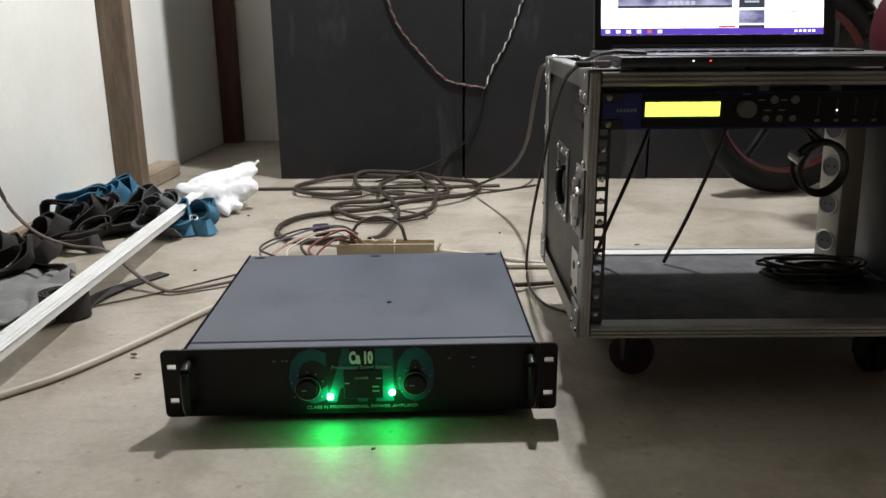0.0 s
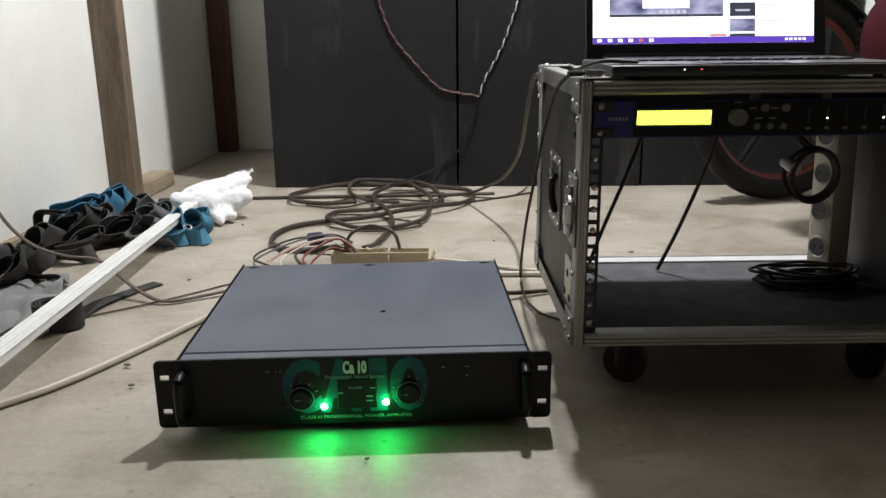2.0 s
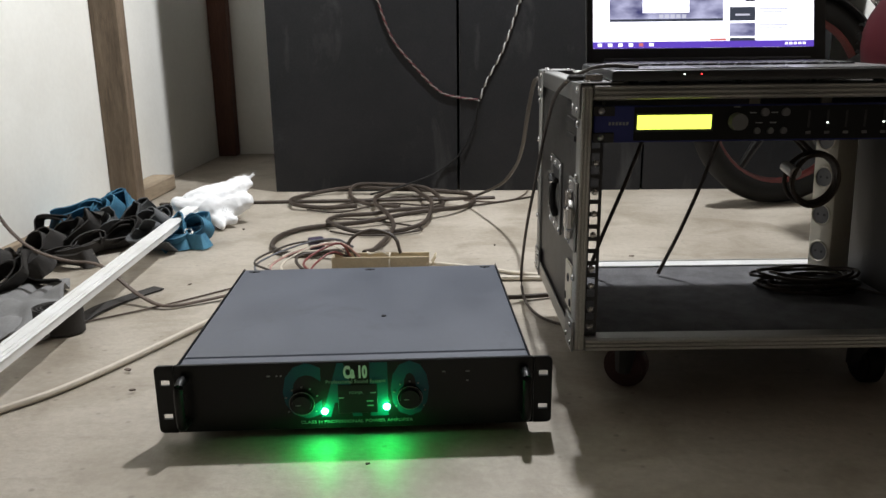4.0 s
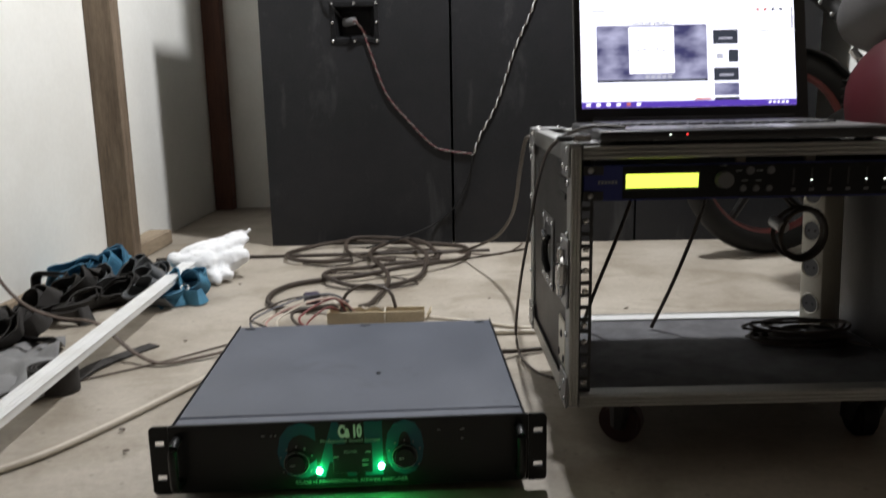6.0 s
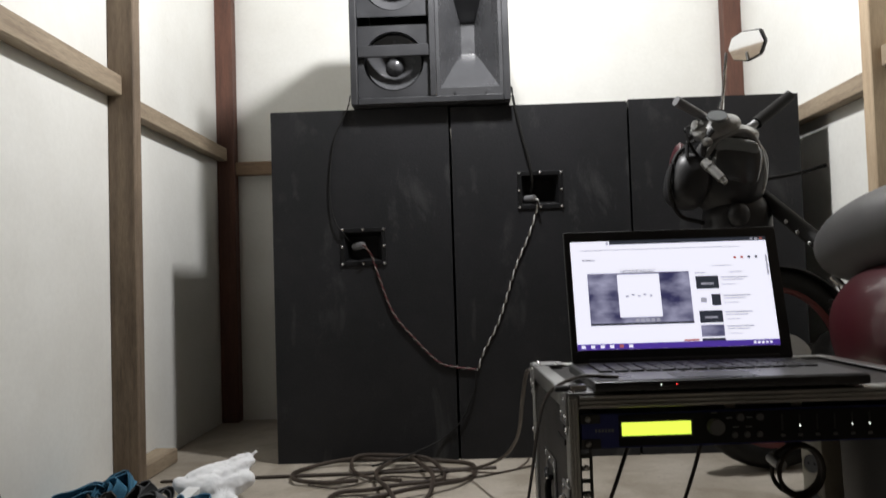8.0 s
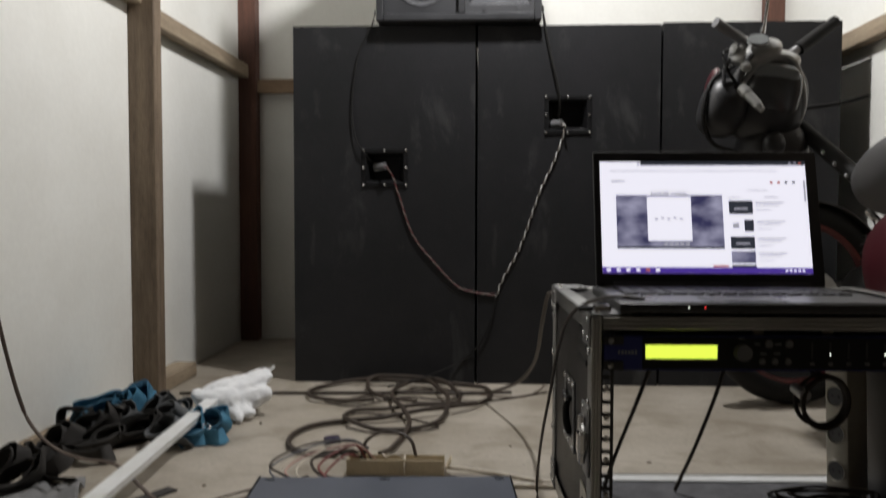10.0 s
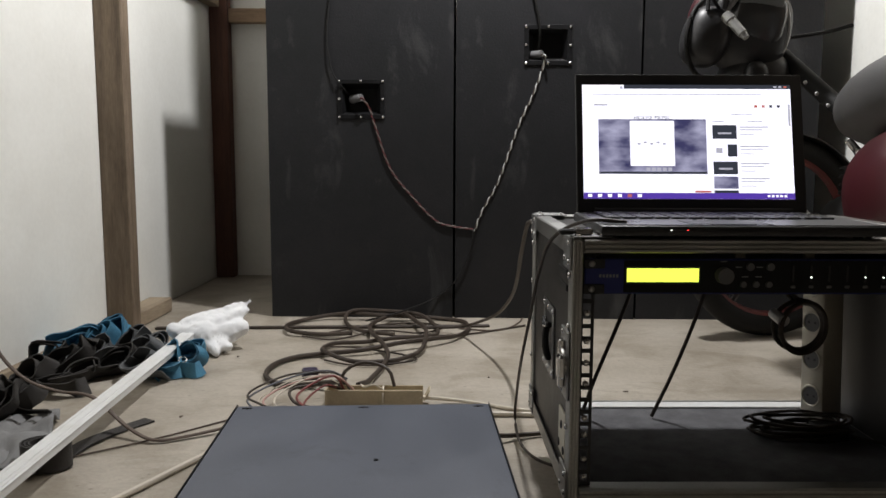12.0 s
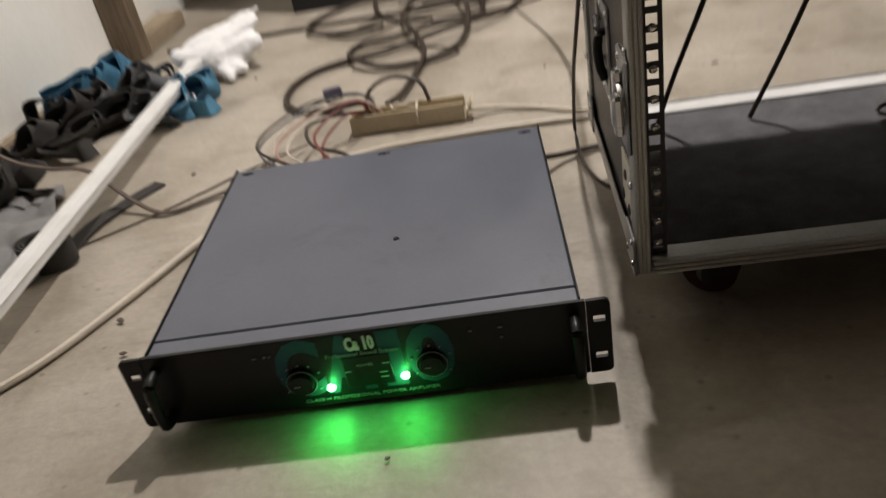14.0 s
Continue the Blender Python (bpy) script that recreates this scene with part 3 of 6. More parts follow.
def power_amplifier():
    ob = thing("power_amplifier", pose(-0.081, 0.938, 0.0, 0, 0, 4.0), "slate grey two-unit power amplifier with black front, lit green", "amplifier")
    z0, h = 0.011, 0.088
    # cover: a folded lid with a front lip
    lid = B()
    box(lid, -0.2135, 0.2135, 0.030, 0.412, z0 + 0.005, z0 + h - 0.002, 0.0015)
    part("cover", lid, AMP_TOP, ob, "slate grey powder-coated steel cover")
    lip = B()
    box(lip, -0.2135, 0.2135, 0.006, 0.0292, z0 + 0.005, z0 + h - 0.003, 0.001)
    part("front_lip", lip, AMP_TOP, ob)
    for sx in (-1, 1):
        s = B()
        box(s, sx * 0.2146 - 0.0008, sx * 0.2146 + 0.0008, 0.008, 0.416, z0 + 0.004, z0 + h - 0.0005, 0.0003)
        part("side_flange", s, AMP_BLACK, ob, "thin black side edge of the cover")
    panel = B()
    box(panel, -0.2185, 0.2185, 0.0, 0.0055, z0, z0 + h, 0.0008)
    front = part("front_panel", panel, AMP_BLACK, ob, "satin black front panel")
    for sx in (-1, 1):
        e = B()
        a, b = sorted((sx * 0.219, sx * 0.2415))
        slotted_ear(e, a, b, 0.0, 0.004, ((0.0218, 0.0035), (0.0662, 0.0035)), h)
        tips = [d for d in e.edges if all(abs(v.co.x - sx * 0.2415) < 1e-5 for v in d.verts) and (all(v.co.z < 1e-5 for v in d.verts) or all(v.co.z > h - 1e-5 for v in d.verts))]
        bmesh.ops.bevel(e, geom=tips, offset=0.006, segments=4, profile=0.5, affect="EDGES")
        bmesh.ops.translate(e, verts=e.verts, vec=(0, 0, z0))
        part("rack_ear", e, AMP_BLACK, ob, "black rack ear with two open slots", smooth=False)
        hd = B()
        tube(hd, [(sx * 0.207, -0.001, z0 + 0.016), (sx * 0.207, -0.018, z0 + 0.017), (sx * 0.207, -0.025, z0 + 0.026), (sx * 0.207, -0.025, z0 + 0.062), (sx * 0.207, -0.018, z0 + 0.071), (sx * 0.207, -0.001, z0 + 0.072)], 0.0055, 12, 0.003)
        part("handle", hd, AMP_BLACK, ob, "glossy black bow handle")
        f = B()
        rod(f, (sx * 0.18, 0.06, 0), (sx * 0.18, 0.06, z0 + 0.006), 0.012)
        part("foot", f, BLACK_RUBBER, ob)
        f = B()
        rod(f, (sx * 0.18, 0.37, 0), (sx * 0.18, 0.37, z0 + 0.006), 0.012)
        part("foot", f, BLACK_RUBBER, ob)
    # countersunk screws along the back of the cover
    for x, y in ((-0.195, 0.398), (0.0, 0.398), (0.195, 0.398), (0.03, 0.165)):
        s = B()
        rod(s, (x, y, z0 + h - 0.0022), (x, y, z0 + h - 0.0008), 0.0038, 0.003, 12)
        sc = part("screw", s, AMP_BLACK, ob, "black cover screw")
        if y > 0.3:
            c = B()
            box(c, x - 0.0085, x + 0.0085, y - 0.002, y + 0.003, z0 + h - 0.0024, z0 + h - 0.0012, 0.0005)
            part("notch", c, AMP_BLACK, sc)
    # printing
    for ch, x, w in (("C", -0.0655, 0.047), ("A", -0.018, 0.050), ("1", 0.028, 0.022), ("0", 0.066, 0.047)):
        lettering("large_letter", ch, 0.094, (x, -0.0004, z0 + 0.047), TEAL_PRINT, front, "large dark teal letter", w, 0.0002, bold=0.0032)
    lettering("model_print", "Ca 10", 0.021, (0.0, -0.0016, z0 + 0.074), WHITE_PRINT, front, "white lettering", 0.029, 0.0003, bold=0.0011)
    lettering("line_print", "Professional Sound System", 0.0066, (0.0, -0.0016, z0 + 0.0625), GREY_PRINT, front, "grey lettering", 0.072, 0.0003)
    lettering("power_print", "POWER", 0.0048, (0.0, -0.0016, z0 + 0.0475), GREY_PRINT, front, "grey lettering", None, 0.0003)
    lettering("foot_print", "CLASS H PROFESSIONAL POWER AMPLIFIER", 0.0058, (0.0, -0.0016, z0 + 0.0095), GREY_PRINT, front, "grey lettering", 0.138, 0.0003)
    win = B()
    box(win, -0.022, 0.026, -0.0012, 0.0, z0 + 0.02, z0 + 0.058, 0.0005)
    part("dark_window", win, AMP_BLACK, front, "glossy black indicator window")
    for x, z, w in ((-0.018, 0.041, 0.006), (0.017, 0.036, 0.008), (0.017, 0.03, 0.008), (0.021, 0.047, 0.007), (-0.105, 0.072, 0.004), (-0.095, 0.072, 0.002), (-0.09, 0.072, 0.002), (0.108, 0.072, 0.004), (0.137, 0.072, 0.005), (0.137, 0.06, 0.003)):
        b = B()
        box(b, x - w / 2, x + w / 2, -0.0018, -0.0002, z0 + z - 0.0007, z0 + z + 0.0007)
        part("small_print", b, GREY_PRINT, front, "tiny grey printing")
    for k, (x, z) in enumerate(((-0.066, 0.036), (0.066, 0.040))):
        kn = B()
        rod(kn, (x, 0.0, z0 + z), (x, -0.004, z0 + z), 0.0155, 0.0152, 32)
        rod(kn, (x, -0.004, z0 + z), (x, -0.009, z0 + z), 0.0125, 0.0115, 32)
        knob = part("gain_knob", kn, AMP_BLACK, ob, "round black gain knob")
        rn = B()
        ring(rn, (x, -0.0045, z0 + z), 0.0152, 0.0004, (0, 1, 0), 40, 6)
        part("pale_ring", rn, GREY_PRINT, knob, "pale ring round the knob")
        mk = B()
        box(mk, x - 0.007, x - 0.001, -0.0098, -0.0088, z0 + z - 0.0006, z0 + z + 0.0006)
        part("pointer", mk, GREY_PRINT, knob)
        for a in (215, 160, 125, 90, 60, 25, -35):
            tick = B()
            c, s = math.cos(radians(a)), math.sin(radians(a))
            box(tick, x + 0.0205 * c - 0.001, x + 0.0205 * c + 0.001, -0.0018, -0.0002, z0 + z + 0.0205 * s - 0.0007, z0 + z + 0.0205 * s + 0.0007)
            part("scale_mark", tick, GREY_PRINT, front)
    for x, z in ((-0.039, 0.0235), (0.037, 0.0275)):
        led = B()
        rod(led, (x, 0.0, z0 + z), (x, -0.002, z0 + z), 0.0042, 0.0042, 16)
        ball(led, (x, -0.002, z0 + z), (0.0034, 0.0034, 0.0034), 12)
        part("led", led, GREEN_LED, front, "lit green indicator")
        beam = bpy.data.lights.new("led_light", "SPOT")
        lamp("led_glow", ob.matrix_world @ Vector((x, -0.011, z0 + z)), 0.026, (0.02, 1.0, 0.18), 0.003)
        beam.energy, beam.color, beam.shadow_soft_size = 0.075, (0.01, 1.0, 0.12), 0.004
        beam.spot_size, beam.spot_blend = radians(112), 0.9
        new("led_light", beam).matrix_world = ob.matrix_world @ pose(x, -0.014, z0 + z, -32, 0, 0)
    # sockets on the back
    for x in (-0.15, -0.09, -0.03, 0.05, 0.12):
        b = B()
        box(b, x - 0.016, x + 0.016, 0.4125, 0.426, z0 + 0.02, z0 + 0.055, 0.002)
        part("socket", b, BLACK_PLASTIC, ob)
    return ob


power_amplifier()


# ---- flight case with its rack gear ----
CASE = pose(0.192, 1.008, 0.0, 0, 0, 2.0)
CW, CZ0, CZ1, CD = 0.518, 0.084, 0.421, 0.392


def rounded_plate(bm, w, h, t, r=0.01, n=4):
    pts = []
    for cx, cz, a0 in ((w - r, h - r, 0), (r, h - r, 90), (r, r, 180), (w - r, r, 270)):
        for k in range(n + 1):
            a = radians(a0 + 90 * k / n)
            pts.append((cx + r * math.cos(a), cz + r * math.sin(a)))
    return extrude_outline(bm, pts, 0, t)


def flight_case():
    ob = thing("rack_flight_case", CASE, "black rack flight case with aluminium edging, open front and back", "flight case")
    # panels
    for name, b in (("side_panel", (0.004, 0.012)), ("side_panel", (CW - 0.012, CW - 0.004))):
        part(name, box(B(), b[0], b[1], 0.026, CD - 0.026, CZ0 + 0.006, CZ1 - 0.006), CASE_PANEL, ob, "black laminated side panel")
    part("top_panel", box(B(), 0.0125, CW - 0.0125, 0.026, CD - 0.026, CZ1 - 0.013, CZ1 - 0.005), CASE_PANEL, ob, "black laminated top panel")
    part("bottom_panel", box(B(), 0.0125, CW - 0.0125, 0.026, CD - 0.0255, CZ0 - 0.0015, CZ0 + 0.0035), CASE_PANEL, ob)
    # double-ridged extrusions round the front and the back opening
    for y0, y1 in ((0.0, 0.025), (CD - 0.025, CD)):
        yf = -0.004 if y0 == 0 else CD - 0.002
        for x0, x1, z0, z1 in ((0.0, 0.013, CZ0, CZ1), (CW - 0.013, CW, CZ0, CZ1), (0.0135, CW - 0.0135, CZ1 - 0.018, CZ1), (0.0135, CW - 0.0135, CZ0, CZ0 + (0.016 if y0 == 0 else 0.0062))):
            bm = B()
            box(bm, x0, x1, y0, y1, z0, z1, 0.0015)
            up = z1 - z0 > x1 - x0
            for k in (0.18, 0.5, 0.82):
                if up:
                    c = x0 + (x1 - x0) * k
                    box(bm, c - 0.0022, c + 0.0022, yf, yf + 0.0055, z0 + 0.003, z1 - 0.003, 0.001)
                else:
                    c = z0 + (z1 - z0) * k
                    box(bm, x0 + 0.001, x1 - 0.001, yf, yf + 0.0055, c - 0.0022, c + 0.0022, 0.001)
            part("edge_extrusion", bm, EDGE_METAL, ob, "ridged dull aluminium edging")
    # angle edging along the depth
    for x in (0.0, CW - 0.022):
        for z in (CZ0, CZ1 - 0.022):
            bm = B()
            xo = -0.0012 if x == 0 else CW - 0.0008
            box(bm, xo, xo + 0.002, 0.0255, CD - 0.0255, z, z + 0.022, 0.0006)
            zo = CZ1 - 0.001 if z > 0.2 else CZ0 - 0.001
            box(bm, x, x + 0.022, 0.0255, CD - 0.0255, zo, zo + 0.002, 0.0006)
            part("angle_edging", bm, ALUMINIUM, ob, "aluminium angle edging")
    # corner braces with rivets
    for y in (0.0, CD - 0.05):
        for z in (CZ0 - 0.002, CZ1 - 0.040):
            bm = B()
            box(bm, -0.003, 0.0, y, y + 0.05, z, z + 0.042, 0.001)
            c = part("corner_brace", bm, STEEL, ob, "plated steel corner brace")
            for dy, dz in ((0.01, 0.01), (0.04, 0.012), (0.012, 0.034)):
                s = B()
                ball(s, (-0.0032, y + dy, z + dz), (0.002, 0.004, 0.004), 8)
                part("rivet", s, CHROME, c)
        bm = B()
        box(bm, 0.0, 0.05, y, y + 0.05, CZ1 + 0.001, CZ1 + 0.003, 0.0008)
        c = part("corner_brace", bm, STEEL, ob, "plated steel corner brace")
        for dx, dy in ((0.008, 0.008), (0.04, 0.01), (0.01, 0.04)):
            s = B()
            ball(s, (dx, y + dy, CZ1 + 0.003), (0.0045, 0.0045, 0.0025), 8)
            part("rivet", s, CHROME, c)
    for k in range(5):
        s = B()
        ball(s, (0.1 + 0.09 * k, 0.012, CZ1 + 0.0005), (0.0045, 0.0045, 0.003), 8)
        part("rivet", s, CHROME, ob)
        s = B()
        ball(s, (-0.0015, 0.012, CZ0 + 0.03 + 0.065 * k), (0.0025, 0.0045, 0.0045), 8)
        part("rivet", s, CHROME, ob)
        s = B()
        ball(s, (-0.0015, CD - 0.012, CZ0 + 0.03 + 0.065 * k), (0.0025, 0.0045, 0.0045), 8)
        part("rivet", s, CHROME, ob)
    # sprung handle in its dish on the side
    dish = B()
    y0, y1, z0, z1 = 0.150, 0.250, 0.200, 0.305
    for a in ((y0, y1, z0, z0 + 0.014), (y0, y1, z1 - 0.014, z1), (y0, y0 + 0.016, z0 + 0.0145, z1 - 0.0145), (y1 - 0.016, y1, z0 + 0.0145, z1 - 0.0145)):
        box(dish, 0.001, 0.0036, a[0], a[1], a[2], a[3], 0.0006)
    hd = part("side_handle", dish, STEEL, ob, "plated sprung handle in a steel frame")
    g = B()
    tube(g, [(-0.001, y0 + 0.02, z0 + 0.025), (-0.006, y0 + 0.02, z0 + 0.04), (-0.007, y0 + 0.02, z1 - 0.04), (-0.001, y0 + 0.02, z1 - 0.025)], 0.005, 8, 0.006)
    part("grip", g, BLACK_RUBBER, hd)
    g = B()
    tube(g, [(-0.001, y0 + 0.022, z1 - 0.03), (-0.004, y0 + 0.05, z1 - 0.035), (-0.004, y1 - 0.05, z1 - 0.035), (-0.001, y1 - 0.022, z1 - 0.03)], 0.004, 8, 0.006)
    part("bail", g, CHROME, hd)
    g = B()
    tube(g, [(-0.001, y0 + 0.022, z0 + 0.03), (-0.004, y0 + 0.05, z0 + 0.035), (-0.004, y1 - 0.05, z0 + 0.035), (-0.001, y1 - 0.022, z0 + 0.03)], 0.004, 8, 0.006)
    part("bail", g, CHROME, hd)
    back = B()
    box(back, 0.0028, 0.0038, y0 + 0.016, y1 - 0.016, z0 + 0.0145, z1 - 0.0145)
    part("dish", back, BLACK_PLASTIC, hd)
    for dy in (0.008, 0.05, 0.092):
        for z in (z0 + 0.007, z1 - 0.007):
            s = B()
            ball(s, (0.0008, y0 + dy, z), (0.002, 0.004, 0.004), 8)
            part("rivet", s, CHROME, hd)
    # butterfly latch at the front edge
    la = B()
    box(la, -0.004, 0.0, -0.002, 0.05, 0.215, 0.305, 0.002)
    latch = part("butterfly_latch", la, STEEL, ob, "plated steel butterfly latch")
    w = B()
    box(w, -0.012, -0.004, 0.014, 0.026, 0.228, 0.292, 0.002)
    box(w, -0.016, -0.006, -0.006, 0.012, 0.245, 0.275, 0.003)
    ring(w, (-0.007, 0.02, 0.26), 0.02, 0.003, (1, 0, 0), 20, 6)
    part("twist_wing", w, CHROME, latch)
    for z in (0.222, 0.298):
        s = B()
        ball(s, (-0.004, 0.036, z), (0.002, 0.004, 0.004), 8)
        part("rivet", s, CHROME, latch)
    # vent slots and a small plate on the side
    for z in (0.352, 0.372, 0.392):
        v = B()
        box(v, 0.0015, 0.0042, 0.05, 0.115, z - 0.005, z + 0.003, 0.001)
        part("vent_slot", v, BLACK_PLASTIC, ob, "black louvre")
    pl = B()
    box(pl, 0.001, 0.0036, 0.035, 0.085, 0.125, 0.185, 0.0006)
    p = part("small_plate", pl, IVORY, ob, "small pale plate")
    for a in ((0.042, 0.135), (0.078, 0.135), (0.06, 0.165)):
        s = B()
        ball(s, (0.0008, a[0], a[1]), (0.002, 0.006, 0.006), 8)
        part("mark", s, BLACK_PLASTIC, p)
    # rack rails: strips with square holes
    for side, x0 in ((0, 0.0133), (1, CW - 0.0313)):
        r = B()
        xa, xb = x0, x0 + 0.018
        z = CZ0 + 0.016
        box(r, xa, xa + 0.004, 0.012, 0.014, z, CZ1 - 0.02)
        box(r, xb - 0.004, xb, 0.012, 0.014, z, CZ1 - 0.02)
        zz = z
        while zz < CZ1 - 0.035:
            box(r, xa + 0.004, xb - 0.004, 0.012, 0.014, zz, zz + 0.0055)
            zz += 0.01588
        box(r, xa + 0.004, xb - 0.004, 0.012, 0.014, zz, CZ1 - 0.02)
        rail = part("rack_rail", r, BLACK_PLASTIC, ob, "black rack rail with square holes", smooth=False)
        for zc in (0.112, 0.136, 0.168, 0.19, 0.235, 0.262, 0.29, 0.326):
            s = B()
            ball(s, (x0 + 0.009, 0.0115, zc), (0.0042, 0.0025, 0.0042), 10)
            part("screw", s, CHROME, rail, "bright rack screw")
    # castors
    for cx in (0.09, CW - 0.09):
        for cy in (0.07, CD - 0.07):
            c = B()
            box(c, cx - 0.035, cx + 0.035, cy - 0.035, cy + 0.035, CZ0 - 0.004, CZ0 + 0.005, 0.001)
            rod(c, (cx, cy, CZ0 - 0.016), (cx, cy, CZ0 - 0.004), 0.02)
            cas = part("castor", c, STEEL, ob, "swivel castor")
            for sgn in (-1, 1):
                f = B()
                t2 = (0.45, 0.89) if cx < 0.2 else (1, 0)
                rod(f, (cx + sgn * 0.0175 * t2[0], cy + 0.01 + sgn * 0.0175 * t2[1], 0.028), (cx + sgn * 0.0175 * t2[0], cy + sgn * 0.0175 * t2[1], CZ0 - 0.014), 0.011, 0.016, 8)
                part("fork", f, BLACK_PLASTIC, cas)
            wl = B()
            turn = (0.45, 0.89) if cx < 0.2 else (1, 0)
            rod(wl, (cx - 0.014 * turn[0], cy + 0.01 - 0.014 * turn[1], 0.030), (cx + 0.014 * turn[0], cy + 0.01 + 0.014 * turn[1], 0.030), 0.030, seg=24)
            bmesh.ops.bevel(wl, geom=[e for e in wl.edges if e.calc_face_angle(0) > 1], offset=0.005, segments=2, affect="EDGES")
            part("wheel", wl, CASTOR_RED if cx < 0.2 and cy < 0.2 else BLACK_RUBBER, cas, "dark red castor wheel" if cx < 0.2 and cy < 0.2 else "")
    return ob


case = flight_case()

# felt lining on the bottom of the case
part("felt_lining", box(B(), 0.0135, CW - 0.0135, 0.0255, CD - 0.0260, CZ0 + 0.0040, CZ0 + 0.0060), CARPET, case, "black felt lining")
# white strip added to paint the bright light on the back edging
part("back_strip", box(B(), 0.0135, CW - 0.0135, CD - 0.0385, CD - 0.0120, CZ0 + 0.0064, CZ0 + 0.0092, 0.0006), WHITE_PVC, case, "added white strip painting the light on the back edging")


def processor():
    """One-unit signal processor across the top of the rack."""
    ob = thing("audio_processor", CASE @ pose(0.0165, 0.006, 0.352), "one-unit navy blue audio processor with lit yellow-green display", "audio processor")
    w, h = 0.4826, 0.0440
    part("chassis", box(B(), 0.022, w - 0.022, 0.0035, 0.20, 0.001, h - 0.002, 0.001), BLACK_PLASTIC, ob)
    front = part("front_panel", box(B(), 0.0, w, -0.003, 0.003, 0.0, h, 0.0012), NAVY, ob, "navy blue front panel")
    part("dark_zone", box(B(), 0.048, w - 0.02, -0.0042, -0.0031, 0.002, h - 0.002, 0.0004), AMP_BLACK, front, "darker middle of the panel")
    for sx in (0.0085, w - 0.0085):
        for z in (0.0062, 0.0378):
            t = B()
            box(t, sx - 0.010 if sx < 0.1 else sx - 0.014, sx + 0.016 if sx < 0.1 else sx + 0.010, -0.0045, -0.003, z - 0.006, z + 0.006, 0.001)
            tab = part("ear_tab", t, BLACK_PLASTIC, front)
            s = B()
            ball(s, (sx, -0.0046, z), (0.0042, 0.003, 0.0042), 10)
            part("screw", s, STEEL, tab, "bright rack screw")
    bz = B()
    box(bz, 0.049, 0.143, -0.0052, -0.0042, 0.0125, 0.0350, 0.0005)
    bezel = part("display_bezel", bz, BLACK_PLASTIC, front)
    part("display", box(B(), 0.0515, 0.1405, -0.0060, -0.0052, 0.0155, 0.0325, 0.0003), LCD_GLOW, bezel, "lit yellow-green display")
    mk = B()
    for k in range(6):
        box(mk, 0.0178 + 0.0042 * k, 0.0205 + 0.0042 * k, -0.0036, -0.003, 0.0208, 0.0246)
    part("maker_mark", mk, GREY_PRINT, front, "pale maker's mark")
    kn = B()
    rod(kn, (0.171, -0.004, 0.024), (0.171, -0.016, 0.024), 0.0105, 0.0098, 28)
    part("dial", kn, GREY_KNOB, front, "round grey dial")
    for x, z, r in ((0.204, 0.0345, 0.0062), (0.229, 0.0345, 0.0062), (0.196, 0.0125, 0.005), (0.212, 0.0125, 0.005), (0.228, 0.0125, 0.005)):
        b = B()
        rod(b, (x, -0.004, z), (x, -0.0075, z), r * 0.82, r * 0.76, 18)
        part("button", b, GREY_KNOB, front, "round grey button")
    for x, z in ((0.171, 0.041), (0.19, 0.034), (0.216, 0.034), (0.198, 0.022), (0.215, 0.022)):
        b = B()
        box(b, x - 0.004, x + 0.004, -0.0047, -0.0041, z - 0.0006, z + 0.0006)
        part("small_print", b, GREY_PRINT, front)
    for k in range(8):
        x = 0.258 + 0.0225 * k
        b = B()
        box(b, x - 0.003, x + 0.003, -0.0062, -0.0042, 0.008, 0.0115, 0.0006)
        part("channel_button", b, GREY_KNOB, front)
        m = B()
        box(m, x - 0.0012, x + 0.0012, -0.0047, -0.0041, 0.0155, 0.036)
        part("meter", m, BLACK_PLASTIC, front)
        if k in (1, 4, 5):
            l = B()
            ball(l, (x, -0.0046, 0.0215), (0.0014, 0.001, 0.0011), 8)
            part("led", l, WHITE_LED, front, "lit pale indicator")
    return ob


processor()
for x in (0.212, 0.300):
    part("pale_clip", box(B(), x, x + 0.013, 0.028, 0.034, CZ1 - 0.034, CZ1 - 0.0135, 0.001), IVORY, case, "pale clip under the top")


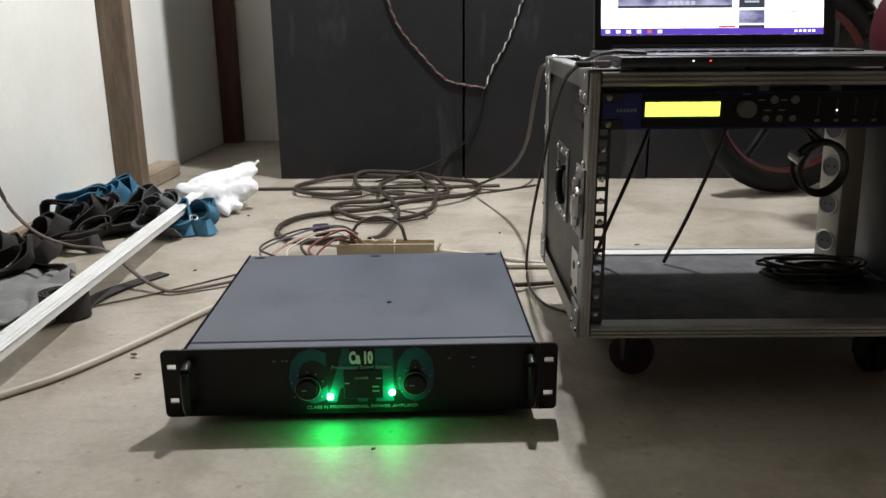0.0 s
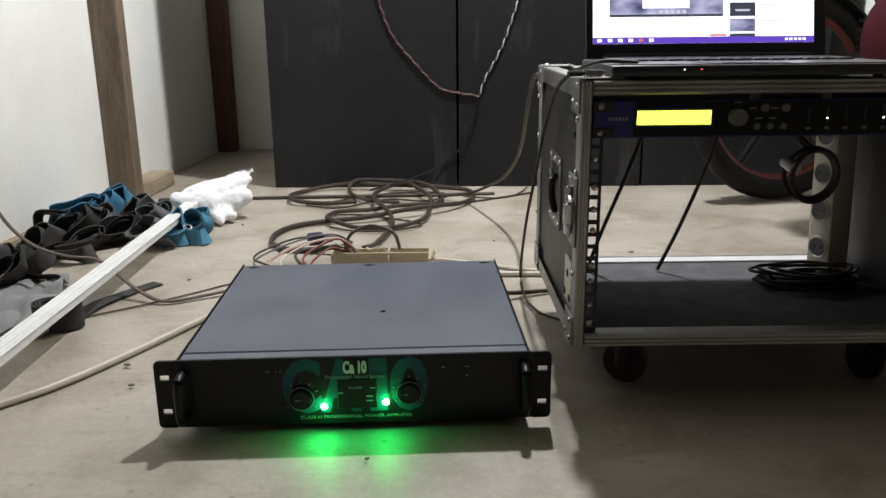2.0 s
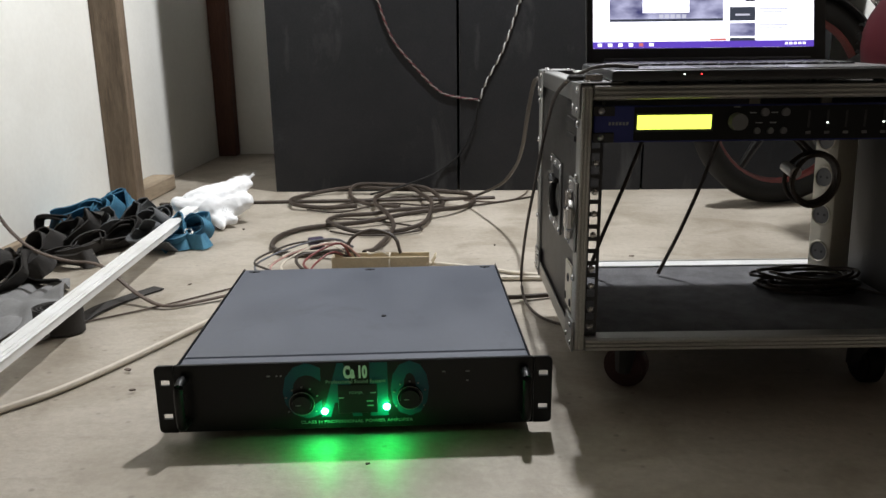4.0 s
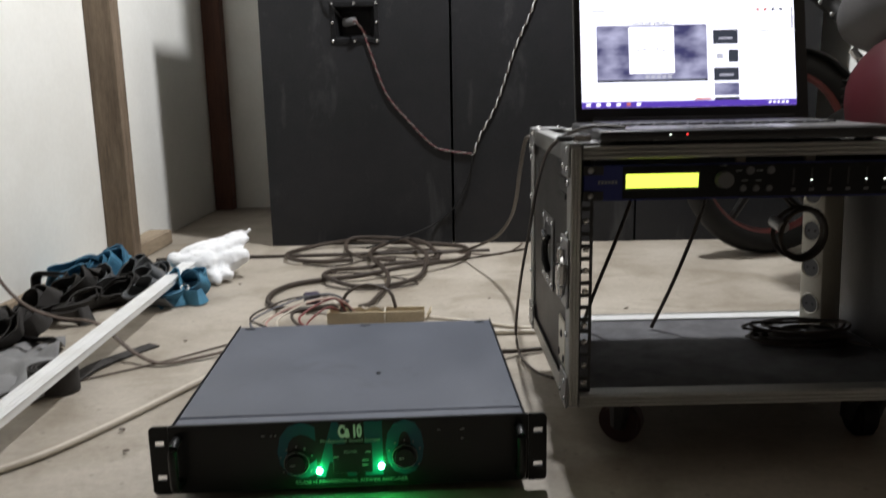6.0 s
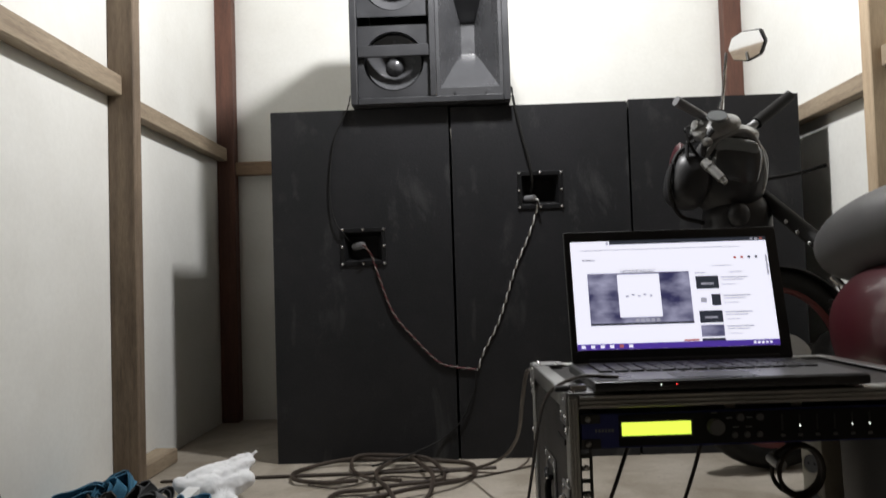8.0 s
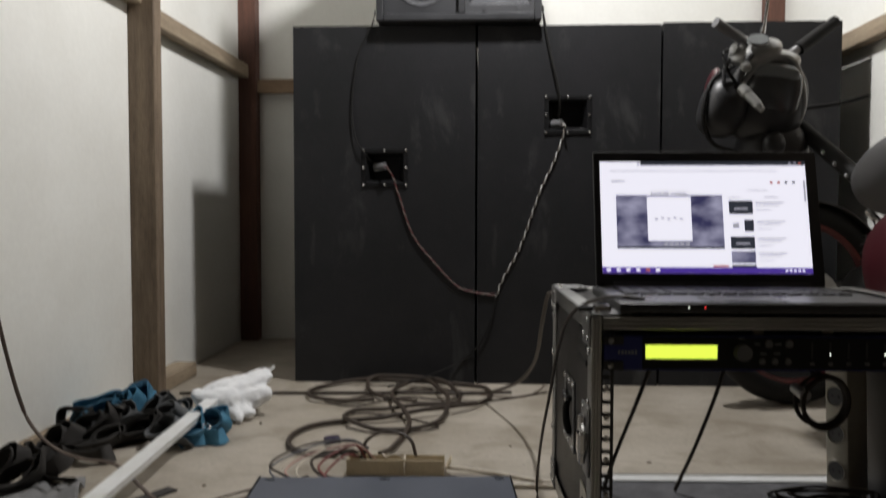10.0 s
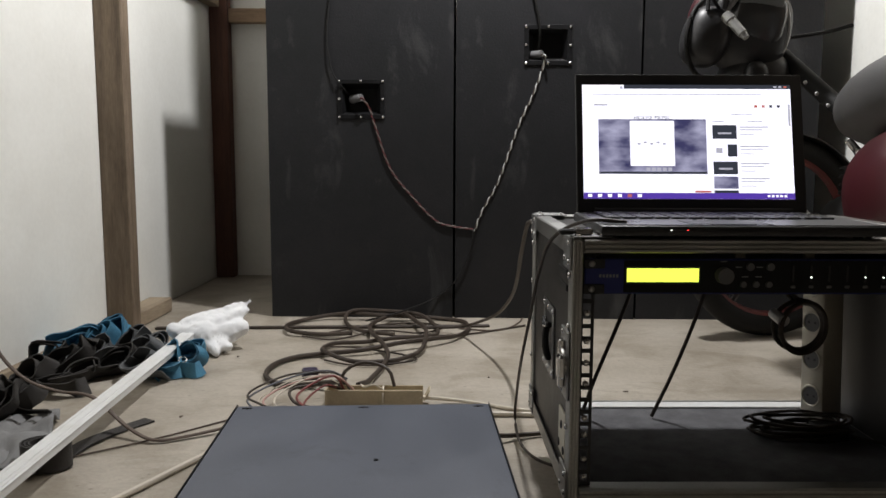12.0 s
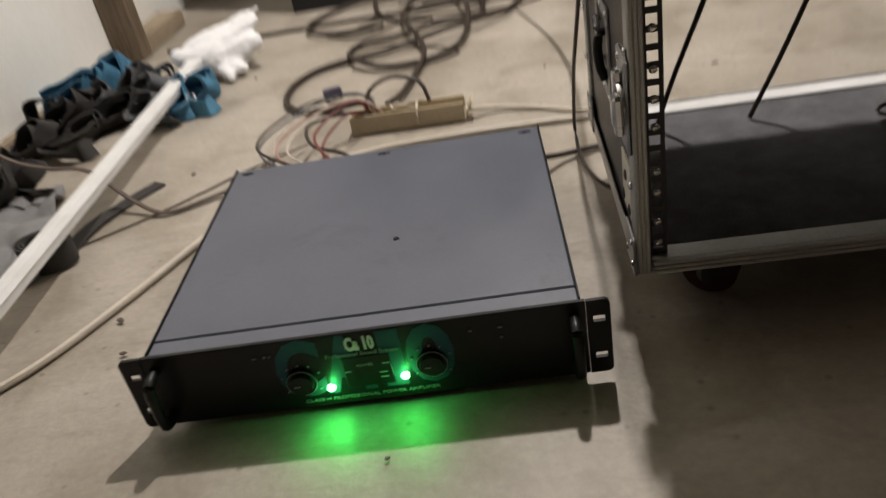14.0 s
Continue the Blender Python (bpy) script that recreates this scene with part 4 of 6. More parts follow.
# ---- laptop on the case ----
def laptop():
    ob = thing("laptop", pose(0.226, 1.004, 0.4245, 0, 0, 1.0), "open black laptop showing a bright web page", "laptop")
    w, d, t = 0.352, 0.222, 0.0135
    part("base", box(B(), 0, w, 0, d, 0.0, t, 0.004, 2), BLACK_PLASTIC, ob, "dark laptop base")
    part("palm_rest", box(B(), 0.004, w - 0.004, 0.004, d - 0.012, t, t + 0.0008), BIKE_GREY, ob, "grey palm rest")
    part("touchpad", box(B(), 0.11, 0.21, 0.012, 0.066, t + 0.0009, t + 0.0014), BLACK_PLASTIC, ob)
    for r in range(5):
        for c in range(14):
            k = box(B(), 0.024 + c * 0.0218, 0.0425 + c * 0.0218, 0.09 + r * 0.0205, 0.107 + r * 0.0205, t + 0.001, t + 0.0034, 0.0008)
            part("key", k, BLACK_PLASTIC, ob)
    for x, m in ((0.105, RED_LED), (0.085, WHITE_LED)):
        b = B()
        ball(b, (x, -0.0003, 0.008), (0.0013, 0.001, 0.0008), 8)
        part("led", b, m, ob, "tiny lit indicator")
    for x in (0.03, w - 0.03):
        for y in (0.02, d - 0.02):
            f = B()
            rod(f, (x, y, -0.0032), (x, y, 0.0005), 0.006)
            part("foot", f, BLACK_RUBBER, ob)
    lid = new("lid", mesh_of("lid", box(B(), 0.004, w - 0.008, 0.0, 0.007, 0.0, 0.211, 0.003, 2), BLACK_PLASTIC))
    lid.parent = ob
    lid.matrix_local = pose(0.0, d - 0.012, t + 0.001, -13.5, 0, 0)
    tagged(lid, "black glossy screen lid")
    h = B()
    rod(h, (0.03, d - 0.008, t + 0.002), (w - 0.03, d - 0.008, t + 0.002), 0.006)
    part("hinge", h, BLACK_PLASTIC, ob)
    x0, x1, z0, z1 = 0.014, 0.326, 0.020, 0.194

    def flat(name, a, b, c, e, y, mat, label=""):
        """a..b across and c..e up, as fractions of the screen."""
        m = box(B(), x0 + (x1 - x0) * a, x0 + (x1 - x0) * b, -0.0006 - y * 0.0003, -0.0003 - y * 0.0003, z0 + (z1 - z0) * c, z0 + (z1 - z0) * e)
        return part(name, m, mat, lid, label, smooth=False)

    flat("screen", 0, 1, 0, 1, 0, SCREEN_WHITE, "bright white web page on the screen")
    flat("taskbar", 0, 1, 0.0, 0.052, 1, SCREEN_PURPLE, "violet taskbar")
    flat("tab_strip", 0.2, 1, 0.965, 1.0, 1, SCREEN_DARK)
    flat("tab_button", 0.182, 0.194, 0.962, 0.985, 2, SCREEN_GREY)
    flat("address_bar", 0.05, 0.86, 0.912, 0.918, 1, SCREEN_GREY)
    flat("video", 0.075, 0.59, 0.215, 0.695, 1, SCREEN_CLOUDS, "stormy blue-grey video picture")
    flat("video_card", 0.225, 0.437, 0.285, 0.68, 2, SCREEN_WHITE, "white card over the video")
    flat("video_bar", 0.075, 0.59, 0.215, 0.235, 2, SCREEN_DARK)
    for k in range(5):
        flat("card_mark", 0.26 + 0.03 * k, 0.275 + 0.03 * k, 0.47 + 0.012 * (k % 2), 0.485 + 0.012 * (k % 2), 3, SCREEN_GREY)
        flat("card_foot", 0.30 + 0.026 * k, 0.318 + 0.026 * k, 0.24, 0.27, 3, SCREEN_GREY)
    for k, (c, e) in enumerate(((0.525, 0.645), (0.37, 0.475), (0.215, 0.325), (0.09, 0.195), (0.052, 0.075))):
        if k == 1:
            flat("thumbnail", 0.69, 0.735, c, e, 1, SCREEN_DARK, "small picture")
            flat("thumbnail_mark", 0.635, 0.665, c + 0.03, e - 0.03, 1, SCREEN_GREY)
        else:
            flat("thumbnail", 0.62, 0.735, c, e, 1, SCREEN_CLOUDS if k == 3 else SCREEN_DARK, "small picture")
            if k < 3:
                flat("thumbnail_mark", 0.645, 0.71, c + 0.04, c + 0.055, 2, SCREEN_GREY)
        if k < 4:
            flat("caption_bar", 0.75, 0.885, e - 0.022, e - 0.012, 1, SCREEN_GREY)
            flat("caption_bar", 0.75, 0.86, e - 0.045, e - 0.037, 1, SCREEN_GREY)
            flat("caption_bar", 0.75, 0.82, e - 0.085, e - 0.079, 1, SCREEN_GREY)
    flat("heading_bar", 0.62, 0.675, 0.672, 0.680, 1, SCREEN_GREY)
    flat("heading_bar", 0.79, 0.86, 0.672, 0.680, 1, SCREEN_GREY)
    flat("heading_bar", 0.71, 0.81, 0.735, 0.741, 1, SCREEN_GREY)
    flat("page_mark", 0.055, 0.12, 0.815, 0.828, 1, SCREEN_GREY)
    flat("red_mark", 0.53, 0.605, 0.056, 0.072, 1, SCREEN_RED)
    flat("scroll_bar", 0.985, 0.994, 0.64, 0.83, 1, SCREEN_GREY)
    for k in range(6):
        flat("task_icon", 0.02 + 0.047 * k, 0.04 + 0.047 * k, 0.014, 0.04, 2, SCREEN_RED if k == 4 else SCREEN_WHITE)
    for k in range(5):
        flat("tray_mark", 0.87 + 0.02 * k, 0.883 + 0.02 * k, 0.018, 0.036, 2, SCREEN_WHITE)
    for k in range(4):
        flat("page_icon", 0.825 + 0.036 * k, 0.838 + 0.036 * k, 0.8, 0.822, 1, SCREEN_RED if k < 2 else SCREEN_DARK)
    for k in range(3):
        flat("window_button", 0.92 + 0.024 * k, 0.934 + 0.024 * k, 0.975, 0.99, 2, SCREEN_RED if k == 2 else SCREEN_GREY)
    lettering("heading", "HOUSE MUSIC", 0.0085, (x0 + (x1 - x0) * 0.335, -0.0016, z0 + (z1 - z0) * 0.705), SCREEN_DARK, lid, "dark lettering on the page", 0.056, 0.0001)
    return ob


laptop()
usb = thing("connector", pose(0.196, 1.022, 0.4245, 0, 0, 12), "bright metal connector on the corner of the case", "connector")
part("shell", box(B(), 0.0, 0.022, -0.006, 0.006, 0.0, 0.008, 0.001), CHROME, usb)
part("sleeve", box(B(), -0.020, -0.0005, -0.005, 0.005, 0.0005, 0.0075, 0.002), BLACK_PLASTIC, usb)


DARK_RED = material("dark_red_plastic", (0.10, 0.012, 0.016), 0.45)
LEAD_DUST = material("dusty_grey_lead_sheath", (0.20, 0.165, 0.15), 0.6)


# ---- speaker leads ----
def twisted(bm_a, bm_b, points, r, pitch=0.03):
    """Two strands wound round each other along the points."""
    line = spline(points, 0.004)
    run, rows = 0.0, ([], [])
    for i, c in enumerate(line):
        if i:
            run += (c - line[i - 1]).length
        d = (line[min(i + 1, len(line) - 1)] - line[max(i - 1, 0)]).normalized()
        s = d.cross(Vector((0, 1, 0.1))).normalized()
        u = s.cross(d)
        a = 2 * math.pi * run / pitch
        o = (s * math.cos(a) + u * math.sin(a)) * r
        rows[0].append(c + o)
        rows[1].append(c - o)
    tube(bm_a, rows[0][::2], r, 6, 1)
    tube(bm_b, rows[1][::2], r, 6, 1)


def lead(name, points, mats, label, plug):
    ob = thing(name, pose(0, 0, 0), label, "cable", "twisted leads to the bass cabinets")
    a, b = B(), B()
    twisted(a, b, points, 0.0021, 0.038)
    part("strand", a, mats[0], ob)
    part("strand", b, mats[1], ob)
    p = B()
    rod(p, plug[0], plug[1], 0.014, 0.011, 14)
    part("plug", p, GREY_KNOB, ob, "grey speaker plug")
    return ob


lead("speaker_lead", [(-0.266, 2.550, 0.694), (-0.255, 2.520, 0.692), (-0.235, 2.5405, 0.661), (-0.216, 2.5405, 0.601), (-0.171, 2.5405, 0.476), (-0.100, 2.5405, 0.386), (-0.028, 2.5405, 0.313), (0.029, 2.5405, 0.295), (0.091, 2.5405, 0.286)],
     (DARK_RED, LEAD_DUST), "dark red and black twisted speaker lead hanging from a terminal plate", ((-0.295, 2.575, 0.694), (-0.262, 2.548, 0.697)))
lead("speaker_lead", [(0.295, 2.550, 0.828), (0.305, 2.520, 0.822), (0.303, 2.5405, 0.793), (0.273, 2.5405, 0.707), (0.229, 2.5405, 0.610), (0.170, 2.5405, 0.441), (0.117, 2.5405, 0.341), (0.094, 2.5405, 0.277)],
     (CLEAR_SILVER, CABLE_BLACK), "silver and black twisted speaker lead hanging from a terminal plate", ((0.265, 2.58, 0.829), (0.298, 2.548, 0.831)))
br = B()
box(br, 0.29, 0.37, 2.556, 2.566, 0.806, 0.814, 0.001)
solid("strap_bar", br, STEEL, "thin steel bar across the terminal plate", "bar")


def cable(name, points, r, mat, label, group="", step=0.012, flat=1.0):
    return solid(name, tube(B(), points, r, 8, step, flat), mat, label, "cable", group)


cable("black_lead", [(0.092, 2.535, 0.283), (0.081, 2.535, 0.216), (0.037, 2.535, 0.123), (-0.036, 2.535, 0.063), (-0.139, 2.450, 0.035), (-0.240, 2.430, 0.012)], 0.0028, BLACK_RUBBER, "black cable sagging from the joined speaker leads to the floor")
cable("horn_lead", [(0.236, 2.56, 1.20), (0.240, 2.538, 1.15), (0.262, 2.534, 1.04), (0.283, 2.53, 0.949), (0.291, 2.54, 0.885), (0.288, 2.565, 0.85)], 0.0040, BLACK_RUBBER, "black cable hanging from the horn loudspeaker")
cable("horn_lead", [(-0.294, 2.56, 1.19), (-0.30, 2.538, 1.145), (-0.345, 2.538, 1.049), (-0.366, 2.539, 0.90), (-0.355, 2.536, 0.79), (-0.325, 2.536, 0.735), (-0.300, 2.565, 0.705)], 0.0022, BLACK_RUBBER, "black cable hanging down the cabinet front")

# ---- cables on the floor ----
cable("coiled_cable", [(-0.196, 1.70, 0.03), (-0.237, 1.745, 0.018), (-0.301, 1.76, 0.007), (-0.357, 1.771, 0.007), (-0.4, 1.831, 0.007), (-0.406, 1.922, 0.007), (-0.374, 1.997, 0.007), (-0.306, 2.041, 0.007), (-0.209, 2.062, 0.012), (-0.102, 2.121, 0.02), (-0.018, 2.17, 0.02), (0.04, 2.236, 0.012), (0.076, 2.337, 0.007), (0.064, 2.449, 0.007), (0.005, 2.492, 0.007), (-0.075, 2.495, 0.012), (-0.193, 2.475, 0.02), (-0.291, 2.505, 0.02), (-0.377, 2.499, 0.012), (-0.451, 2.435, 0.007), (-0.464, 2.34, 0.014), (-0.438, 2.274, 0.014), (-0.356, 2.263, 0.007), (-0.258, 2.26, 0.012)], 0.0064, CABLE_BLACK, "thick dusty black cable lying in loose loops on the floor", "coiled cables")
cable("coiled_cable", [(-0.165, 1.69, 0.03), (-0.150, 1.80, 0.012), (-0.13, 1.991, 0.014), (-0.158, 2.11, 0.024), (-0.198, 2.216, 0.026), (-0.211, 2.332, 0.022), (-0.177, 2.441, 0.022), (-0.127, 2.473, 0.026), (-0.075, 2.358, 0.024), (-0.043, 2.211, 0.032), (-0.049, 2.082, 0.012), (-0.083, 2.012, 0.008), (-0.133, 1.969, 0.008), (-0.218, 1.967, 0.008), (-0.291, 2.018, 0.018), (-0.311, 2.089, 0.010), (-0.29, 2.152, 0.008), (-0.21, 2.163, 0.010), (-0.13, 2.187, 0.016), (-0.049, 2.211, 0.016), (-0.015, 2.266, 0.010), (-0.025, 2.387, 0.008), (-0.074, 2.471, 0.024), (-0.168, 2.491, 0.030), (-0.289, 2.496, 0.030), (-0.298, 2.413, 0.012), (-0.239, 2.303, 0.010), (-0.136, 2.256, 0.010)], 0.0060, CABLE_BLACK, "thick dusty black cable lying in loose loops on the floor", "coiled cables")
cable("thin_cable", [(-0.139, 2.256, 0.006), (-0.02, 2.27, 0.004), (0.08, 2.30, 0.004), (0.17, 2.36, 0.004), (0.25, 2.42, 0.004)], 0.0028, CABLE_BLACK, "thin dark cable among the loops on the floor", "coiled cables")
cable("thin_cable", [(-0.40, 2.25, 0.004), (-0.30, 2.215, 0.004), (-0.18, 2.32, 0.006), (-0.06, 2.30, 0.005), (0.0, 2.40, 0.004), (-0.1, 2.44, 0.004), (-0.24, 2.38, 0.004), (-0.33, 2.30, 0.004)], 0.0028, CABLE_BLACK, "thin dark cable among the loops on the floor", "coiled cables")
cable("thin_cable", [(-0.29, 1.99, 0.004), (-0.22, 1.948, 0.004), (-0.13, 1.955, 0.004), (-0.06, 2.02, 0.004), (-0.22, 2.12, 0.004), (-0.3, 2.13, 0.004)], 0.0026, CABLE_BLACK, "thin dark cable among the loops on the floor", "coiled cables")
cable("case_lead", [(0.185, 1.405, 0.40), (0.174, 1.45, 0.402), (0.170, 1.55, 0.335), (0.172, 1.70, 0.255), (0.168, 1.85, 0.190), (0.146, 2.0, 0.125), (0.105, 2.15, 0.072), (0.047, 2.30, 0.024), (-0.06, 2.345, 0.010)], 0.0040, CABLE_BLACK, "dark cable drooping from the flight case to the floor")
cable("white_mains_cable", [(-0.80, 0.72, 0.005), (-0.66, 0.88, 0.005), (-0.573, 0.986, 0.005), (-0.517, 1.058, 0.005), (-0.459, 1.176, 0.005), (-0.395, 1.328, 0.005), (-0.33, 1.46, 0.005), (-0.2, 1.545, 0.005), (-0.02, 1.575, 0.005), (0.19, 1.582, 0.005), (0.40, 1.56, 0.005)], 0.0052, CABLE_WHITE, "grubby white cable running across the concrete floor")
cable("white_mains_cable", [(-0.03, 1.64, 0.02), (0.03, 1.665, 0.008), (0.10, 1.65, 0.004), (0.19, 1.61, 0.004), (0.33, 1.6, 0.004)], 0.0042, CABLE_WHITE, "grubby white cable leading under the flight case")
cable("short_black_cable", [(0.10, 1.40, 0.03), (0.135, 1.44, 0.012), (0.20, 1.47, 0.006), (0.32, 1.50, 0.006)], 0.0045, CABLE_BLACK, "short black cable from the back of the amplifier")
cable("laptop_lead", [(0.262, 1.03, 0.440), (0.215, 1.045, 0.440), (0.178, 1.10, 0.412), (0.170, 1.20, 0.35), (0.166, 1.29, 0.265), (0.160, 1.38, 0.17), (0.158, 1.45, 0.09), (0.157, 1.47, 0.035), (0.162, 1.42, 0.010), (0.180, 1.36, 0.005), (0.205, 1.325, 0.005), (0.24, 1.30, 0.005), (0.30, 1.28, 0.005)], 0.0026, CABLE_BLACK, "thin black cable hanging from the laptop down the flight case")
cable("thin_cable", [(0.047, 2.376, 0.003), (0.12, 2.352, 0.003), (0.164, 2.353, 0.003), (0.20, 2.39, 0.003), (0.235, 2.47, 0.003), (0.25, 2.535, 0.003)], 0.0022, CABLE_BROWN, "thin brown cable curving over the floor to the cabinets", "coiled cables")
cable("flat_brown_cable", [(-0.93, 1.50, 0.62), (-0.905, 1.5, 0.45), (-0.876, 1.5, 0.30), (-0.844, 1.5, 0.18), (-0.818, 1.5, 0.127), (-0.775, 1.5, 0.088), (-0.718, 1.5, 0.068), (-0.645, 1.485, 0.062), (-0.56, 1.44, 0.02), (-0.500, 1.412, 0.006), (-0.447, 1.438, 0.005), (-0.376, 1.485, 0.010), (-0.34, 1.52, 0.02)], 0.0045, CABLE_BROWN, "flat brown cable sagging over the white channel onto the floor", "", 0.012, 0.6)
cable("thin_wire", [(-0.628, 1.325, 0.0025), (-0.508, 1.425, 0.0025), (-0.392, 1.545, 0.0025), (-0.30, 1.60, 0.01)], 0.0017, CABLE_BROWN, "thin brown wire on the floor")
flatbar = B()
box(flatbar, -0.5, 0.5, -0.008, 0.008, 0.0, 0.007, 0.0015)
solid("steel_bar", flatbar, CABLE_BLACK, "long dark steel bar lying on the floor before the cabinets", "bar", m=pose(-0.358, 2.372, 0.001, 0, 0, 4.1))

# ---- wires and tray behind the amplifier ----
tray = thing("plastic_tray", pose(-0.125, 1.655, 0.0, 0, 0, 1.5), "cream plastic wiring tray tied with string behind the amplifier", "tray")
tb = B()
box(tb, -0.103, 0.101, -0.020, -0.0165, 0.001, 0.035, 0.001)
box(tb, -0.103, 0.101, 0.0165, 0.020, 0.001, 0.035, 0.001)
box(tb, -0.103, 0.101, -0.0164, 0.0164, 0.001, 0.004)
box(tb, -0.103, -0.1, -0.0164, 0.0164, 0.0045, 0.034)
part("trough", tb, CREAM, tray)
fl = B()
box(fl, 0.0, 0.003, -0.018, 0.018, 0.0, 0.026, 0.001)
f = part("end_flap", fl, CREAM, tray, "end flap bent outwards")
f.matrix_local = pose(0.102, 0, 0.012, 0, 28, 0)
tie = B()
ring(tie, (0, 0, 0), 0.032, 0.0022, (1, 0, 0), 24, 6)
k = part("string_tie", tie, CABLE_WHITE, tray, "string tied round the tray")
k.matrix_local = pose(0.018, 0, 0.019) @ Matrix.Diagonal((1, 0.75, 0.58, 1))
tail = B()
tube(tail, [(0.018, -0.02, 0.038), (0.0, -0.03, 0.050), (-0.02, -0.02, 0.042), (-0.03, 0.01, 0.038)], 0.002, 6, 0.004)
part("string_end", tail, CABLE_WHITE, tray)
wires = (
    (CABLE_BLACK, [(-0.245, 1.40, 0.055), (-0.31, 1.43, 0.070), (-0.352, 1.50, 0.062), (-0.355, 1.60, 0.052), (-0.30, 1.68, 0.056), (-0.21, 1.70, 0.050), (-0.18, 1.66, 0.03)], 0.003, "black"),
    (CABLE_PINK, [(-0.235, 1.40, 0.05), (-0.30, 1.45, 0.055), (-0.325, 1.53, 0.050), (-0.29, 1.61, 0.055), (-0.21, 1.64, 0.064), (-0.17, 1.655, 0.03)], 0.0028, "faded pink"),
    (CABLE_RED, [(-0.19, 1.40, 0.05), (-0.235, 1.46, 0.055), (-0.265, 1.54, 0.052), (-0.24, 1.61, 0.06), (-0.205, 1.63, 0.066), (-0.19, 1.655, 0.03)], 0.0032, "red"),
    (CABLE_BLUE, [(-0.255, 1.40, 0.045), (-0.335, 1.47, 0.05), (-0.36, 1.56, 0.046), (-0.30, 1.655, 0.056), (-0.23, 1.685, 0.062), (-0.19, 1.70, 0.04)], 0.0028, "blue-grey"),
    (CABLE_WHITE, [(-0.225, 1.40, 0.055), (-0.285, 1.45, 0.06), (-0.30, 1.54, 0.055), (-0.26, 1.635, 0.06), (-0.21, 1.66, 0.06), (-0.175, 1.665, 0.03)], 0.0025, "dirty white"),
    (CABLE_BLACK, [(-0.16, 1.40, 0.045), (-0.20, 1.455, 0.05), (-0.26, 1.50, 0.05), (-0.285, 1.58, 0.052), (-0.23, 1.62, 0.05), (-0.19, 1.655, 0.03)], 0.0042, "black"),
    (CABLE_BLACK, [(-0.20, 1.66, 0.035), (-0.19, 1.675, 0.065), (-0.15, 1.69, 0.080), (-0.10, 1.68, 0.068), (-0.085, 1.665, 0.035)], 0.005, "thick black"),
    (CABLE_WHITE, [(-0.345, 1.545, 0.02), (-0.35, 1.60, 0.03), (-0.31, 1.70, 0.035), (-0.25, 1.72, 0.04), (-0.20, 1.69, 0.03)], 0.002, "dirty white"),
    (CABLE_RED, [(-0.21, 1.40, 0.04), (-0.245, 1.50, 0.045), (-0.235, 1.58, 0.05), (-0.215, 1.60, 0.056), (-0.20, 1.66, 0.03)], 0.0028, "red"),
)
for mat, pts, r, colour in wires:
    cable("wire", pts, r * 0.75, mat, colour + " wire between the amplifier and the tray", "loose wires behind the amplifier")
plug = thing("mains_plug", pose(-0.285, 1.775, 0.016, 0, 0, 20), "small dark plug lying on the coiled cable", "plug")
part("body", box(B(), -0.018, 0.018, -0.014, 0.014, 0.0, 0.026, 0.005, 2), material("dark_violet_plastic", (0.05, 0.04, 0.075), 0.35), plug)
for sx in (-0.007, 0.007):
    p = B()
    rod(p, (sx, -0.014, 0.014), (sx, -0.030, 0.016), 0.0024, seg=8)
    part("pin", p, CHROME, plug)

# ---- heap by the wall: channel, wadding, straps ----
chan = thing("cable_channel", pose(-0.568, 0.70, 0.050, -0.25, 0, 3.75), "long white plastic cable channel resting on a heap of straps", "cable channel")
cb = B()
box(cb, -0.0165, 0.0165, 0.0, 1.45, 0.0, 0.002)
box(cb, -0.0165, -0.0145, 0.0, 1.45, 0.0021, 0.012)
box(cb, 0.0145, 0.0165, 0.0, 1.45, 0.0021, 0.012)
part("trough", cb, WHITE_PVC, chan)
cl = B()
box(cl, -0.018, 0.018, 0.0, 1.45, 0.0125, 0.0142, 0.0005)
for x in (-0.011, 0.004, 0.012):
    box(cl, x - 0.0011, x + 0.0011, 0.0, 1.45, 0.0143, 0.0153)
part("lid", cl, WHITE_PVC, chan, "ridged snap-on lid")


